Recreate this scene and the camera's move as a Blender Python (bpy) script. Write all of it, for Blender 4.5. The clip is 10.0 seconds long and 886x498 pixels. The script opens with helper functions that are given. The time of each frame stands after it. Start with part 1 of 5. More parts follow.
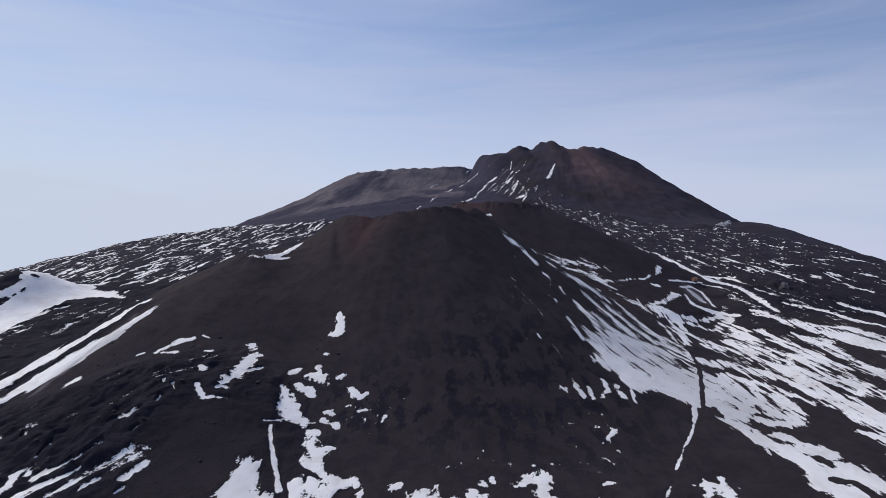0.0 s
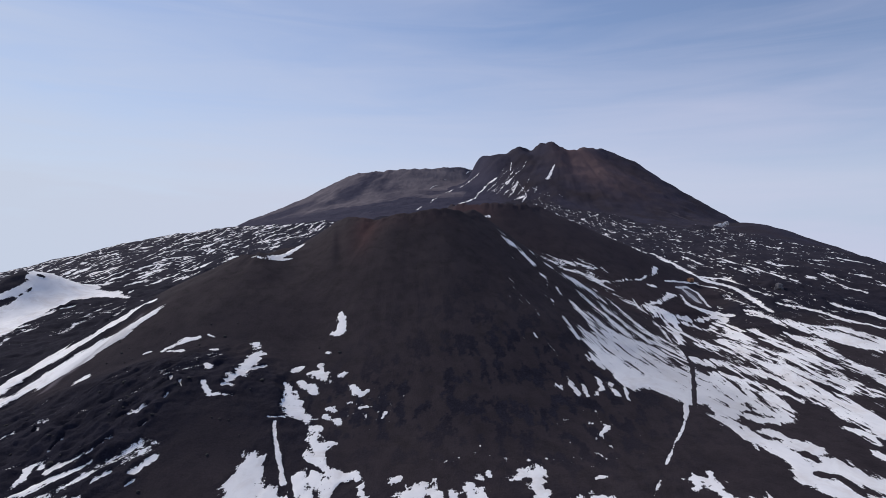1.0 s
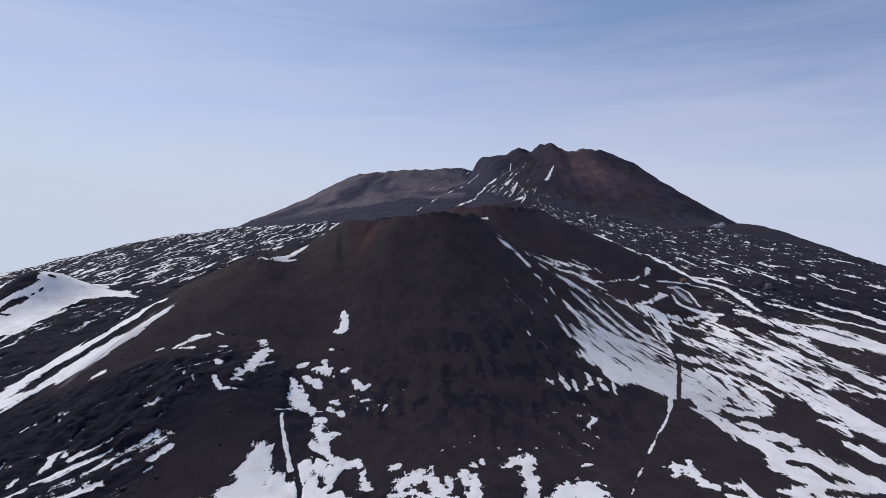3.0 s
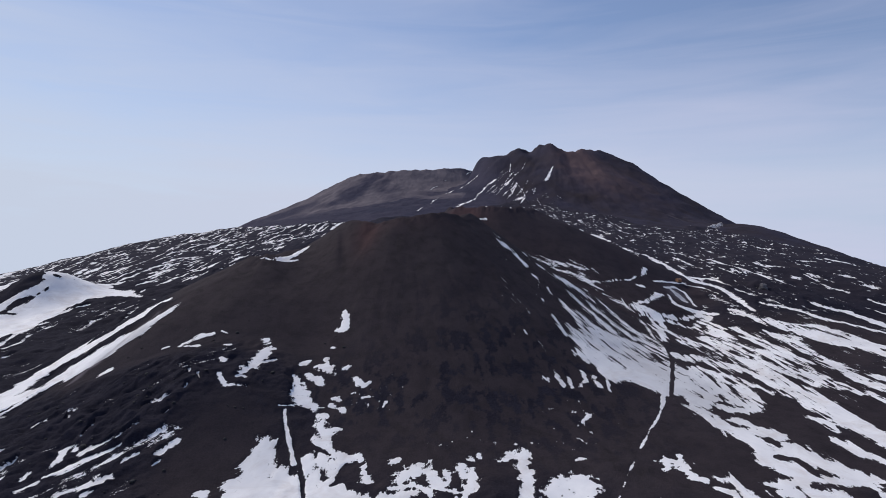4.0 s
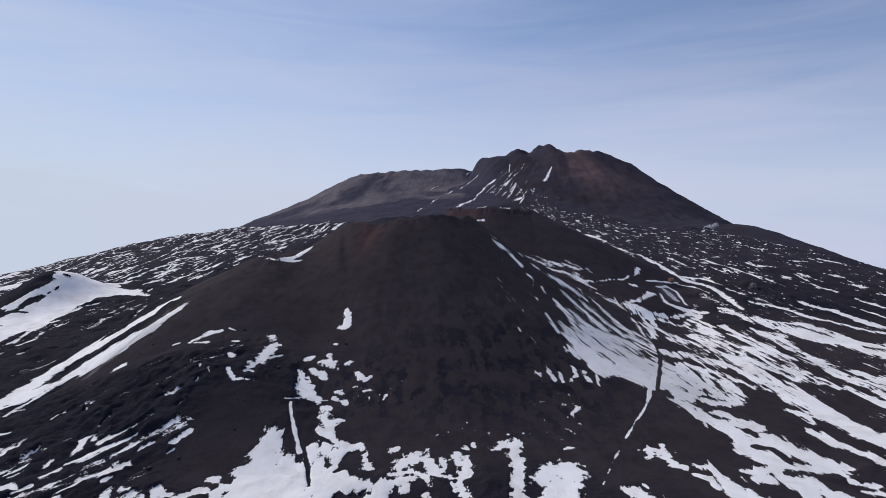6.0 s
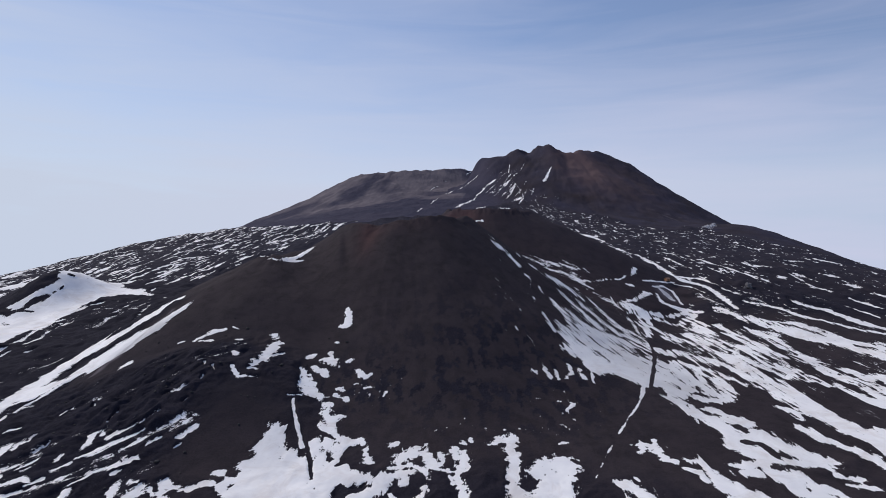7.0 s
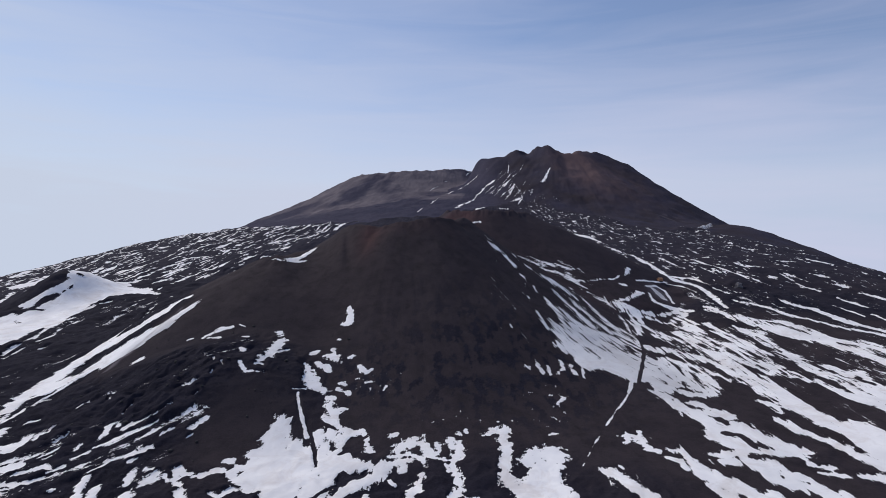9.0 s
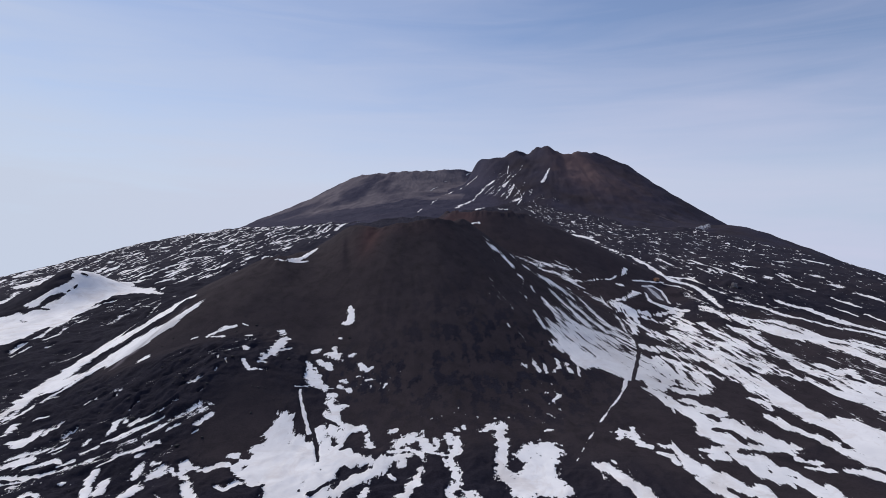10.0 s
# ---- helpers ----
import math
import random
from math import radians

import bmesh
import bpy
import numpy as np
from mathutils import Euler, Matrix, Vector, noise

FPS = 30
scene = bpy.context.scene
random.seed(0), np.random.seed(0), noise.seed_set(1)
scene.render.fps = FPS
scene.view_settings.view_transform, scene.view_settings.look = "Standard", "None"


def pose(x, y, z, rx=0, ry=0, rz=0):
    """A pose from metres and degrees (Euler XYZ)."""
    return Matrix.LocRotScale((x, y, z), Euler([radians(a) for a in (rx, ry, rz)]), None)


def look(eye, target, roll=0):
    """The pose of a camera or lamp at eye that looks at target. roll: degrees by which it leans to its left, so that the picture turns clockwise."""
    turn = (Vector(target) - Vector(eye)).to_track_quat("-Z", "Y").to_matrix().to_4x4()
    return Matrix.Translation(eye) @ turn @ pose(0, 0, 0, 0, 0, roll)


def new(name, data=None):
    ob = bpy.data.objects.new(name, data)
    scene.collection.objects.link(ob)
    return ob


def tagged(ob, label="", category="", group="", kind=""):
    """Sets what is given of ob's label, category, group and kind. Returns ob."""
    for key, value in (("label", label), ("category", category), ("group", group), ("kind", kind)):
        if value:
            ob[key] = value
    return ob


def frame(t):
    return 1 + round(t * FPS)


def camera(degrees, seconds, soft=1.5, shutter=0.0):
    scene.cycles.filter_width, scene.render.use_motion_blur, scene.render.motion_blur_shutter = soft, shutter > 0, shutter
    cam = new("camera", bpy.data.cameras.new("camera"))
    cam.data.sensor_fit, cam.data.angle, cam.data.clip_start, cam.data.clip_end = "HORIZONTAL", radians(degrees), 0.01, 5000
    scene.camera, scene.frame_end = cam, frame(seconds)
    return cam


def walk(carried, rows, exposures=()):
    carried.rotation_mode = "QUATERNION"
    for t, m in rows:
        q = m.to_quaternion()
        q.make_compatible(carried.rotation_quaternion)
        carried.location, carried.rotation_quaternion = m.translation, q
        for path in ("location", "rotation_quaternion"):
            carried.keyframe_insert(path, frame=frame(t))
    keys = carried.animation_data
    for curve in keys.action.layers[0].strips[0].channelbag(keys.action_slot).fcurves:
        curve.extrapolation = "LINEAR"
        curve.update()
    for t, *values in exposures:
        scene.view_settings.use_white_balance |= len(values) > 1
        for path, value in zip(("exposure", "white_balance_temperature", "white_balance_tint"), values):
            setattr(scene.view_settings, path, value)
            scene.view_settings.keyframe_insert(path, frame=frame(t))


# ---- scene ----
cam = camera(74.0, 10.0, 0.8)
EYE = 150.0          # height of the first eye above the plan's zero


def eye_row(t):
    """The drone backs away, rises a little and slides to its right, easing as it goes."""
    s = t / 10.0
    right = 8.863 * s + 0.92 * s ** 2 - 0.32 * s ** 3
    back = 84.013 * s - 2.962 * s ** 2 + 1.982 * s ** 3
    up = 8.528 * s - 5.063 * s ** 2 + 3.111 * s ** 3
    nod = 0.127 * s - 0.858 * s ** 2 + 0.477 * s ** 3
    lean = -0.347 * s + 0.515 * s ** 2 - 0.351 * s ** 3
    turn = 0.557 * s - 0.357 * s ** 2 + 0.142 * s ** 3
    return pose(right, -back, EYE + up, 90 + nod, lean, turn)


walk(cam, [(0.5 * i, eye_row(0.5 * i)) for i in range(21)])
# ---- light ----
SUN_HIGH, SUN_SIDE = 44.0, -52.0      # degrees above the horizon; from straight ahead, to the right
sun_way = Vector((math.sin(radians(SUN_SIDE)) * math.cos(radians(SUN_HIGH)), math.cos(radians(SUN_SIDE)) * math.cos(radians(SUN_HIGH)), math.sin(radians(SUN_HIGH))))
sun = new("sun", bpy.data.lights.new("sun", "SUN"))
sun.data.energy, sun.data.angle, sun.data.color = 2.8, radians(4.0), (1.0, 0.92, 0.83)
sun.matrix_world = look(sun_way * 1000, (0, 0, 0))

world = bpy.data.worlds.new("sky")
scene.world = world
world.use_nodes = True
wn, wl = world.node_tree.nodes, world.node_tree.links
wn.clear()
w_out, w_bg = wn.new("ShaderNodeOutputWorld"), wn.new("ShaderNodeBackground")
w_sky, w_co = wn.new("ShaderNodeTexSky"), wn.new("ShaderNodeTexCoord")
w_sky.sky_type, w_sky.sun_disc = "NISHITA", False
w_sky.sun_elevation, w_sky.sun_rotation = radians(SUN_HIGH), radians(SUN_SIDE)
w_sky.altitude, w_sky.air_density, w_sky.dust_density, w_sky.ozone_density = 2900, 1.4, 0.7, 2.5
# the horizon's haze goes on below the horizon
w_sep, w_com, w_max = wn.new("ShaderNodeSeparateXYZ"), wn.new("ShaderNodeCombineXYZ"), wn.new("ShaderNodeMath")
w_max.operation = "MAXIMUM"
w_max.inputs[1].default_value = 0.10
wl.new(w_co.outputs["Generated"], w_sep.inputs[0])
wl.new(w_sep.outputs["Z"], w_max.inputs[0])
wl.new(w_sep.outputs["X"], w_com.inputs["X"])
wl.new(w_sep.outputs["Y"], w_com.inputs["Y"])
wl.new(w_max.outputs[0], w_com.inputs["Z"])
wl.new(w_com.outputs[0], w_sky.inputs["Vector"])
# thin high cloud and haze, thicker towards the horizon and the sun's side
def sky_math(op, a, b):
    node = wn.new("ShaderNodeMath")
    node.operation = op
    for i, value in enumerate((a, b)):
        if isinstance(value, (int, float)):
            node.inputs[i].default_value = value
        else:
            wl.new(value, node.inputs[i])
    return node.outputs[0]


w_map, w_noise = wn.new("ShaderNodeMapping"), wn.new("ShaderNodeTexNoise")
w_mix, w_gain = wn.new("ShaderNodeMix"), wn.new("ShaderNodeMix")
w_map.inputs["Scale"].default_value = (1.0, 1.0, 6.0)
w_map.inputs["Rotation"].default_value = (0, radians(14), 0)
w_noise.inputs["Scale"].default_value, w_noise.inputs["Detail"].default_value, w_noise.inputs["Roughness"].default_value = 1.6, 5, 0.45
w_noise.inputs["Distortion"].default_value = 0.4
wl.new(w_co.outputs["Generated"], w_map.inputs[0])
wl.new(w_map.outputs[0], w_noise.inputs["Vector"])
veil = sky_math("SUBTRACT", 0.90, sky_math("MULTIPLY", sky_math("MAXIMUM", w_sep.outputs["Z"], 0.0), 1.75))
veil = sky_math("SUBTRACT", veil, sky_math("MULTIPLY", w_sep.outputs["X"], 0.30))
veil = sky_math("ADD", veil, sky_math("MULTIPLY", sky_math("SUBTRACT", w_noise.outputs["Fac"], 0.5), 0.55))
w_wisp, w_turn = wn.new("ShaderNodeTexNoise"), wn.new("ShaderNodeMapping")
w_turn.inputs["Scale"].default_value = (1.2, 1.2, 11.0)
w_turn.inputs["Rotation"].default_value = (0, radians(18), 0)
w_wisp.inputs["Scale"].default_value, w_wisp.inputs["Detail"].default_value, w_wisp.inputs["Roughness"].default_value = 2.2, 6, 0.55
w_wisp.inputs["Distortion"].default_value = 0.9
wl.new(w_co.outputs["Generated"], w_turn.inputs[0])
wl.new(w_turn.outputs[0], w_wisp.inputs["Vector"])
veil = sky_math("ADD", veil, sky_math("MULTIPLY", sky_math("SUBTRACT", w_wisp.outputs["Fac"], 0.5), 0.45))
veil = sky_math("MAXIMUM", sky_math("MINIMUM", veil, 0.95), 0.08)
w_gain.data_type = w_mix.data_type = "RGBA"
w_gain.blend_type = "MULTIPLY"
w_gain.inputs[0].default_value = 1.0
w_gain.inputs[7].default_value = (0.108, 0.103, 0.110, 1)       # strength of the clear sky
w_tint = wn.new("ShaderNodeMix")
w_tint.data_type = "RGBA"
w_tint.inputs[6].default_value, w_tint.inputs[7].default_value = (0.560, 0.618, 0.750, 1), (0.612, 0.612, 0.785, 1)       # thin cloud
wl.new(sky_math("ADD", sky_math("MULTIPLY", w_sep.outputs["X"], 0.8), 0.5), w_tint.inputs[0])
wl.new(w_tint.outputs[2], w_mix.inputs[7])
wl.new(w_sky.outputs[0], w_gain.inputs[6])
wl.new(veil, w_mix.inputs[0])
wl.new(w_gain.outputs[2], w_mix.inputs[6])
wl.new(w_mix.outputs[2], w_bg.inputs["Color"])
wl.new(w_bg.outputs[0], w_out.inputs[0])
# ---- terrain: noise ----
def hash_angle(ix, iy, seed):
    h = (ix.astype(np.int64) * 374761393 + iy.astype(np.int64) * 668265263 + seed * 974634777) & 0xFFFFFFFF
    h = ((h ^ (h >> 13)) * 1274126177) & 0xFFFFFFFF
    h = ((h ^ (h >> 16)) * 2246822519) & 0xFFFFFFFF
    return (h ^ (h >> 15)) * (2 * np.pi / 4294967296.0)


def perlin(x, y, seed=0):
    ix, iy = np.floor(x), np.floor(y)
    fx, fy = x - ix, y - iy
    ux, uy = fx * fx * fx * (fx * (fx * 6 - 15) + 10), fy * fy * fy * (fy * (fy * 6 - 15) + 10)
    value = []
    for j in (0, 1):
        row = []
        for i in (0, 1):
            a = hash_angle(ix + i, iy + j, seed)
            row.append(np.cos(a) * (fx - i) + np.sin(a) * (fy - j))
        value.append(row[0] + (row[1] - row[0]) * ux)
    return (value[0] + (value[1] - value[0]) * uy) * 1.5


def fbm(x, y, size, octaves=4, seed=0, gain=0.5):
    total, amp = 0.0, 1.0
    for o in range(octaves):
        total = total + amp * perlin(x / size + 17.3 * o, y / size - 9.1 * o, seed + o)
        size, amp = size / 2.03, amp * gain
    return total


def ridged(x, y, size, octaves=4, seed=0, gain=0.5):
    total, amp = 0.0, 1.0
    for o in range(octaves):
        total = total + amp * (1 - 2 * np.abs(perlin(x / size + 5.7 * o, y / size + 3.3 * o, seed + o)))
        size, amp = size / 2.03, amp * gain
    return total


def smax(a, b, k):
    h = np.clip(0.5 + 0.5 * (a - b) / k, 0, 1)
    return b + (a - b) * h + k * h * (1 - h)


def step(a, b, x):
    t = np.clip((x - a) / (b - a), 0, 1)
    return t * t * (3 - 2 * t)


def bump(x, y, cx, cy, sx, sy, turn=0.0):
    c, s = math.cos(radians(turn)), math.sin(radians(turn))
    dx, dy = x - cx, y - cy
    return np.exp(-((c * dx + s * dy) / sx) ** 2 - ((c * dy - s * dx) / sy) ** 2)


# ---- terrain: forms, heights above the plan's zero with the first eye at EYE ----
def crater_cone(x, y, cx, cy, rim, top, slope, squeeze=1.0, bowl=25.0, ripple=3.0, seed=0, turn=0.0, foot=0.0012, crags=1.2, gully=0.0, reach=160.0):
    c, s = math.cos(radians(turn)), math.sin(radians(turn))
    dx, dy = x - cx, y - cy
    dx, dy = c * dx + s * dy, c * dy - s * dx
    r = np.hypot(dx * squeeze, dy)
    a = np.arctan2(dy, dx * squeeze)
    out = r - rim
    edge = ripple * perlin(2.2 * np.cos(a) + 7, 2.2 * np.sin(a) + 3, seed) + 0.5 * ripple * perlin(6 * np.cos(a), 6 * np.sin(a), seed + 5) * np.exp(-np.clip(out, 0, None) / (0.6 * rim))
    flank = top + edge - slope * out + foot * np.clip(out, 0, reach) ** 2 * slope
    inner = top + edge - bowl * step(0, rim * 0.9, rim - r)
    rills = perlin(a * 14, r / 70 + 4, seed + 7) + 0.8 * perlin(a * 34, r / 40, seed + 8)
    crag = np.exp(-(out / 10) ** 2) * (1 - 2 * np.abs(perlin(a * 7, r / 6, seed + 9)) + 0.7 * perlin(a * 19, r / 4, seed + 10))
    return np.where(out > 0, flank, inner) + gully * (1 - 2 * np.abs(perlin(a * 9, r / 260, seed + 12)) + 0.6 * perlin(a * 23, r / 150, seed + 13)) * step(0, 0.8 * rim, out) + 0.0035 * min(rim, 90) * rills * step(0, rim, out) + crags * crag


def base_height(x, y):
    r = np.hypot((x - 60) * np.where(x < 60, 1.12, 1.10), y - 1750)
    z = 190 - 0.183 * np.sqrt(r * r + 150 ** 2)
    z = z - 24 * (np.clip(-x - 100, 0, 2000) / 800) ** 2 - 75 * (np.clip(x - 540, 0, 2000) / 350) ** 2
    z = z + 4.0 * fbm(x, y, 160, 2, 3)
    return z


def ash_and_haze(x, y):
    """Where the slope is smooth ash and not broken lava, plus far ground lightened for haze."""
    a = bump(x, y, 95, 245, 40, 55) + bump(x, y, -98, 222, 22, 38) + 0.7 * bump(x, y, -150, 345, 24, 40) + bump(x, y, 238, 525, 26, 30)
    a = a + bump(x, y, 5, 236, 60, 34) + 0.85 * step(95, 150, x) * step(500, 400, y) * (1 + 0.6 * fbm(x, y, 45, 3, 195))
    # far right slope: ash tone mixed in to paint the haze over it
    a = a + 0.36 * step(100, 180, x) * step(480, 620, y) * (1 + 0.7 * fbm(x, y, 60, 4, 197))
    return np.clip(1.5 * a, 0, 1)


def lava_side(x, y):
    """The broken lava beyond the straight snow streaks, beside the front cone's shoulder."""
    border = -172 + 0.65 * np.minimum(y - 360, 0) - 0.35 * np.maximum(y - 360, 0)
    return step(-2, -16, x - border + 5 * fbm(x, y, 20, 3, 191)) * (y < 520) * (y > 230)


def forms(x, y):
    """Heights of the separate forms: the lava slope, and the cones that rise from it."""
    base = base_height(x, y)
    base = base + 27 * bump(x, y, -118, 285, 62, 62)                       # ash apron beside the front cone
    base = base + 30 * bump(x, y, -398, 552, 34, 46, -25)      # snowy hill
    base = base - 13 * bump(x, y, 190, 500, 55, 75) + 27 * bump(x, y, 650, 1170, 100, 150) - 9 * bump(x, y, 720, 840, 60, 120)
    base = base + 8 * bump(x, y, -650, 1230, 130, 250) + 6 * bump(x, y, 700, 1000, 60, 90)                    # long shoulder of the far flank
    base = base + 2.5 * bump(x, y, 319, 556, 9, 9) - 1.5 * bump(x, y, 312, 541, 8, 6)          # small scarred lava knoll
    base = base - 11 * bump(x, y, -185, 455, 45, 60)                       # hollow behind the cone's shoulder
    front = crater_cone(x, y, -28, 468, 56, 27, 0.76, 1.0, 22, 3.0, 11, foot=0.0009, crags=0.6, reach=215.0) + 0.10 * np.clip(x + 28, -70, 30)
    front = front - 3.5 * bump(x, y, -50, 412, 14, 14)                       # notch in the rim
    front = front - 1.8 * bump(x, y, -72, 404, 3.5, 24, 10) + 1.2 * bump(x, y, -77, 404, 4, 24, 10)      # gully down from the rim
    lobe = crater_cone(x, y, -126, 414, 17, -4, 0.50, 1.0, 3, 1.2, 23, foot=0.0, crags=0.4) - 0.0016 * np.clip(np.hypot(x + 126, y - 414) - 60, 0, 200) ** 2
    front = smax(front, lobe, 16)
    front = front + 7 * bump(x, y, -108, 452, 26, 30)
    rear = crater_cone(x, y, 56, 622, 44, 46, 0.74, 0.92, 25, 3.0, 31)
    rear = rear + 0.165 * np.clip(x - 98, 0, 90) * step(500, 590, y) - 3 * bump(x, y, 108, 640, 25, 30)          # its long skirt of cinder
    old = crater_cone(x, y, -95, 2040, 205, 245, 0.60, 0.85, 40, 3, 41, 0, 0.0004, gully=1.2)
    old = old + 5 * bump(x, y, -650, 1880, 60, 200) - 9 * bump(x, y, -480, 1900, 90, 150)
    old = old + 14 * bump(x, y, 40, 1950, 90, 110) + 8 * bump(x, y, -10, 1870, 150, 130)
    summit = crater_cone(x, y, 338, 1700, 120, 262, 0.64, 0.92, 25, 7, 53, 0, 0.0005, gully=0.7)
    summit = summit + 18 * bump(x, y, 200, 1600, 95, 130, 8) + 20 * bump(x, y, 288, 1600, 26, 90, 8) + 15 * bump(x, y, 207, 1620, 20, 70, 10) + 19 * bump(x, y, 266, 1640, 13, 50) + 14 * bump(x, y, 110, 1670, 24, 90, 12) - 8 * bump(x, y, 240, 1700, 14, 60) + 32 * bump(x, y, 134, 1665, 46, 110, 12) + 16 * bump(x, y, 400, 1610, 50, 60) + 22 * bump(x, y, 500, 1660, 55, 90) + 8 * bump(x, y, 553, 1665, 24, 80) + 15 * bump(x, y, 585, 1670, 75, 120) + 16 * bump(x, y, 98, 1695, 28, 70)
    return base, front, rear, old, summit


def height(x, y):
    """Ground height, and which form it belongs to (0 lava slope, 1 front cone, 2 rear cone, 3 old summit, 4 young summit), and its roughness."""
    base, front, rear, old, summit = forms(x, y)
    h = smax(smax(base, front, 19), rear, 8)
    h = smax(smax(h, old, 60), summit, 36)
    parts = np.stack([base, front + 2, rear + 2, old, summit])
    kind = np.argmax(parts, axis=0)
    # the ash apron round the two summits
    edge = 1072 + 290 * np.exp(-((x - 190) / 125) ** 2) + 1.4 * np.clip(-300 - x, 0, 900) - 1.4 * np.clip(x - 500, 0, 250)
    apron = step(-30, 30, y - edge + 55 * fbm(x, y, 110, 4, 181, 0.6))
    kind = np.where((kind == 0) & (apron > 0.5), np.where(x < 60 + 0.25 * (y - 1500), 3, 4), kind)
    cone = np.maximum(apron, np.clip(np.maximum(np.maximum(front, rear) - base, np.maximum(old, summit) - base) / 12 + 0.5, 0, 1))
    cone = cone * (1 - lava_side(x, y))
    rough = ridged(x, y, 24, 5, 61, 0.58) * 1.5 + fbm(x, y, 70, 2, 71) * 3.0
    smooth = fbm(x, y, 40, 5, 81, 0.45) * 1.0
    far = step(700, 1500, y)
    hummocks = bump(x, y, -160, 258, 80, 66) * (1.9 * fbm(0.6 * x - 0.8 * y, 0.5 * (0.8 * x + 0.6 * y), 13, 6, 91, 0.62) + 1.6 * fbm(x, y, 34, 3, 93))
    rough = (rough + hummocks) * (1 - 0.85 * ash_and_haze(x, y) * (y < 520))
    rough = rough * (1 - cone) * (1 + 0.2 * far)
    h = h + rough + smooth * cone * (1 + 2 * far)
    return h + EYE, kind, rough


# ---- snow: where it lies; above 0 is snow ----
def streak_coords(x, y):
    """Metres across and along the fall line of the great slope."""
    dx, dy = x - 60, 1750 - y
    u, v = np.arctan2(dx, dy) * 1300, np.hypot(dx, dy)
    fan = (x > 40) & (x < 152) & (y > 270) & (y < 520) & (x - 150 < 0.1 * (y - 330))     # down the cone's flank
    u, v = np.where(fan, 0.85 * x + 0.53 * y, u), np.where(fan, 0.53 * x - 0.85 * y, v)
    saddle = fan & (y > 430)                                                             # along the ridge above the fan
    u, v = np.where(saddle, 0.43 * x + 0.9 * y, u), np.where(saddle, 0.9 * x - 0.43 * y, v)
    far = (x < -150) & (y > 520)                                                         # down the far flank
    u, v = np.where(far, x - 0.24 * y, u), np.where(far, y, v)
    near = (x < -80) & (y < 380)                                                         # down the lava beside the cone
    return np.where(near, 0.6 * x - 0.8 * y, u), np.where(near, 0.8 * x + 0.6 * y, v)


def stroke(x, y, points, soft=4.0):
    """A band through (x, y, half width) points: 1 along its middle, 0 at its edge, negative outside."""
    best = np.full(x.shape, -9.0)
    for (ax, ay, aw), (bx, by, bw) in zip(points[:-1], points[1:]):
        ux, uy = bx - ax, by - ay
        t = np.clip(((x - ax) * ux + (y - ay) * uy) / (ux * ux + uy * uy), 0, 1)
        d = np.hypot(x - ax - t * ux, y - ay - t * uy)
        best = np.maximum(best, (aw + (bw - aw) * t - d) / soft)
    return np.minimum(best, 3.0)


PATCHES, BARE = [], []


def lay(name, label, *bands):
    """A patch of snow: its name, its label and the bands that make it."""
    PATCHES.append((name, label, bands))


def bare(*band):
    """A strip of bare ash through the snow."""
    BARE.append(band)


def within(x, y, bands, margin):
    px, py = [p[0] for b in bands for p in b], [p[1] for b in bands for p in b]
    return np.nonzero((x > min(px) - margin) & (x < max(px) + margin) & (y > min(py) - margin) & (y < max(py) + margin))


def striped(x, y):
    """How far the snow is drawn out into thin stripes along the fall line."""
    fan = (x > 40) & (x < 165) & (y > 270) & (y < 520)
    fan = fan * step(-196, -245, 0.53 * x - 0.85 * y) * (x - 150 < 0.1 * (y - 330))
    field = step(145, 175, x) * step(450, 400, y) * step(215, 330, y)
    return np.maximum(fan, 0.5 * field)


def broken(x, y):
    """Where the bands beside the track are broken into small dashes."""
    return step(138, 165, x) * step(300, 265, x) * step(272, 305, y) * step(500, 440, y)


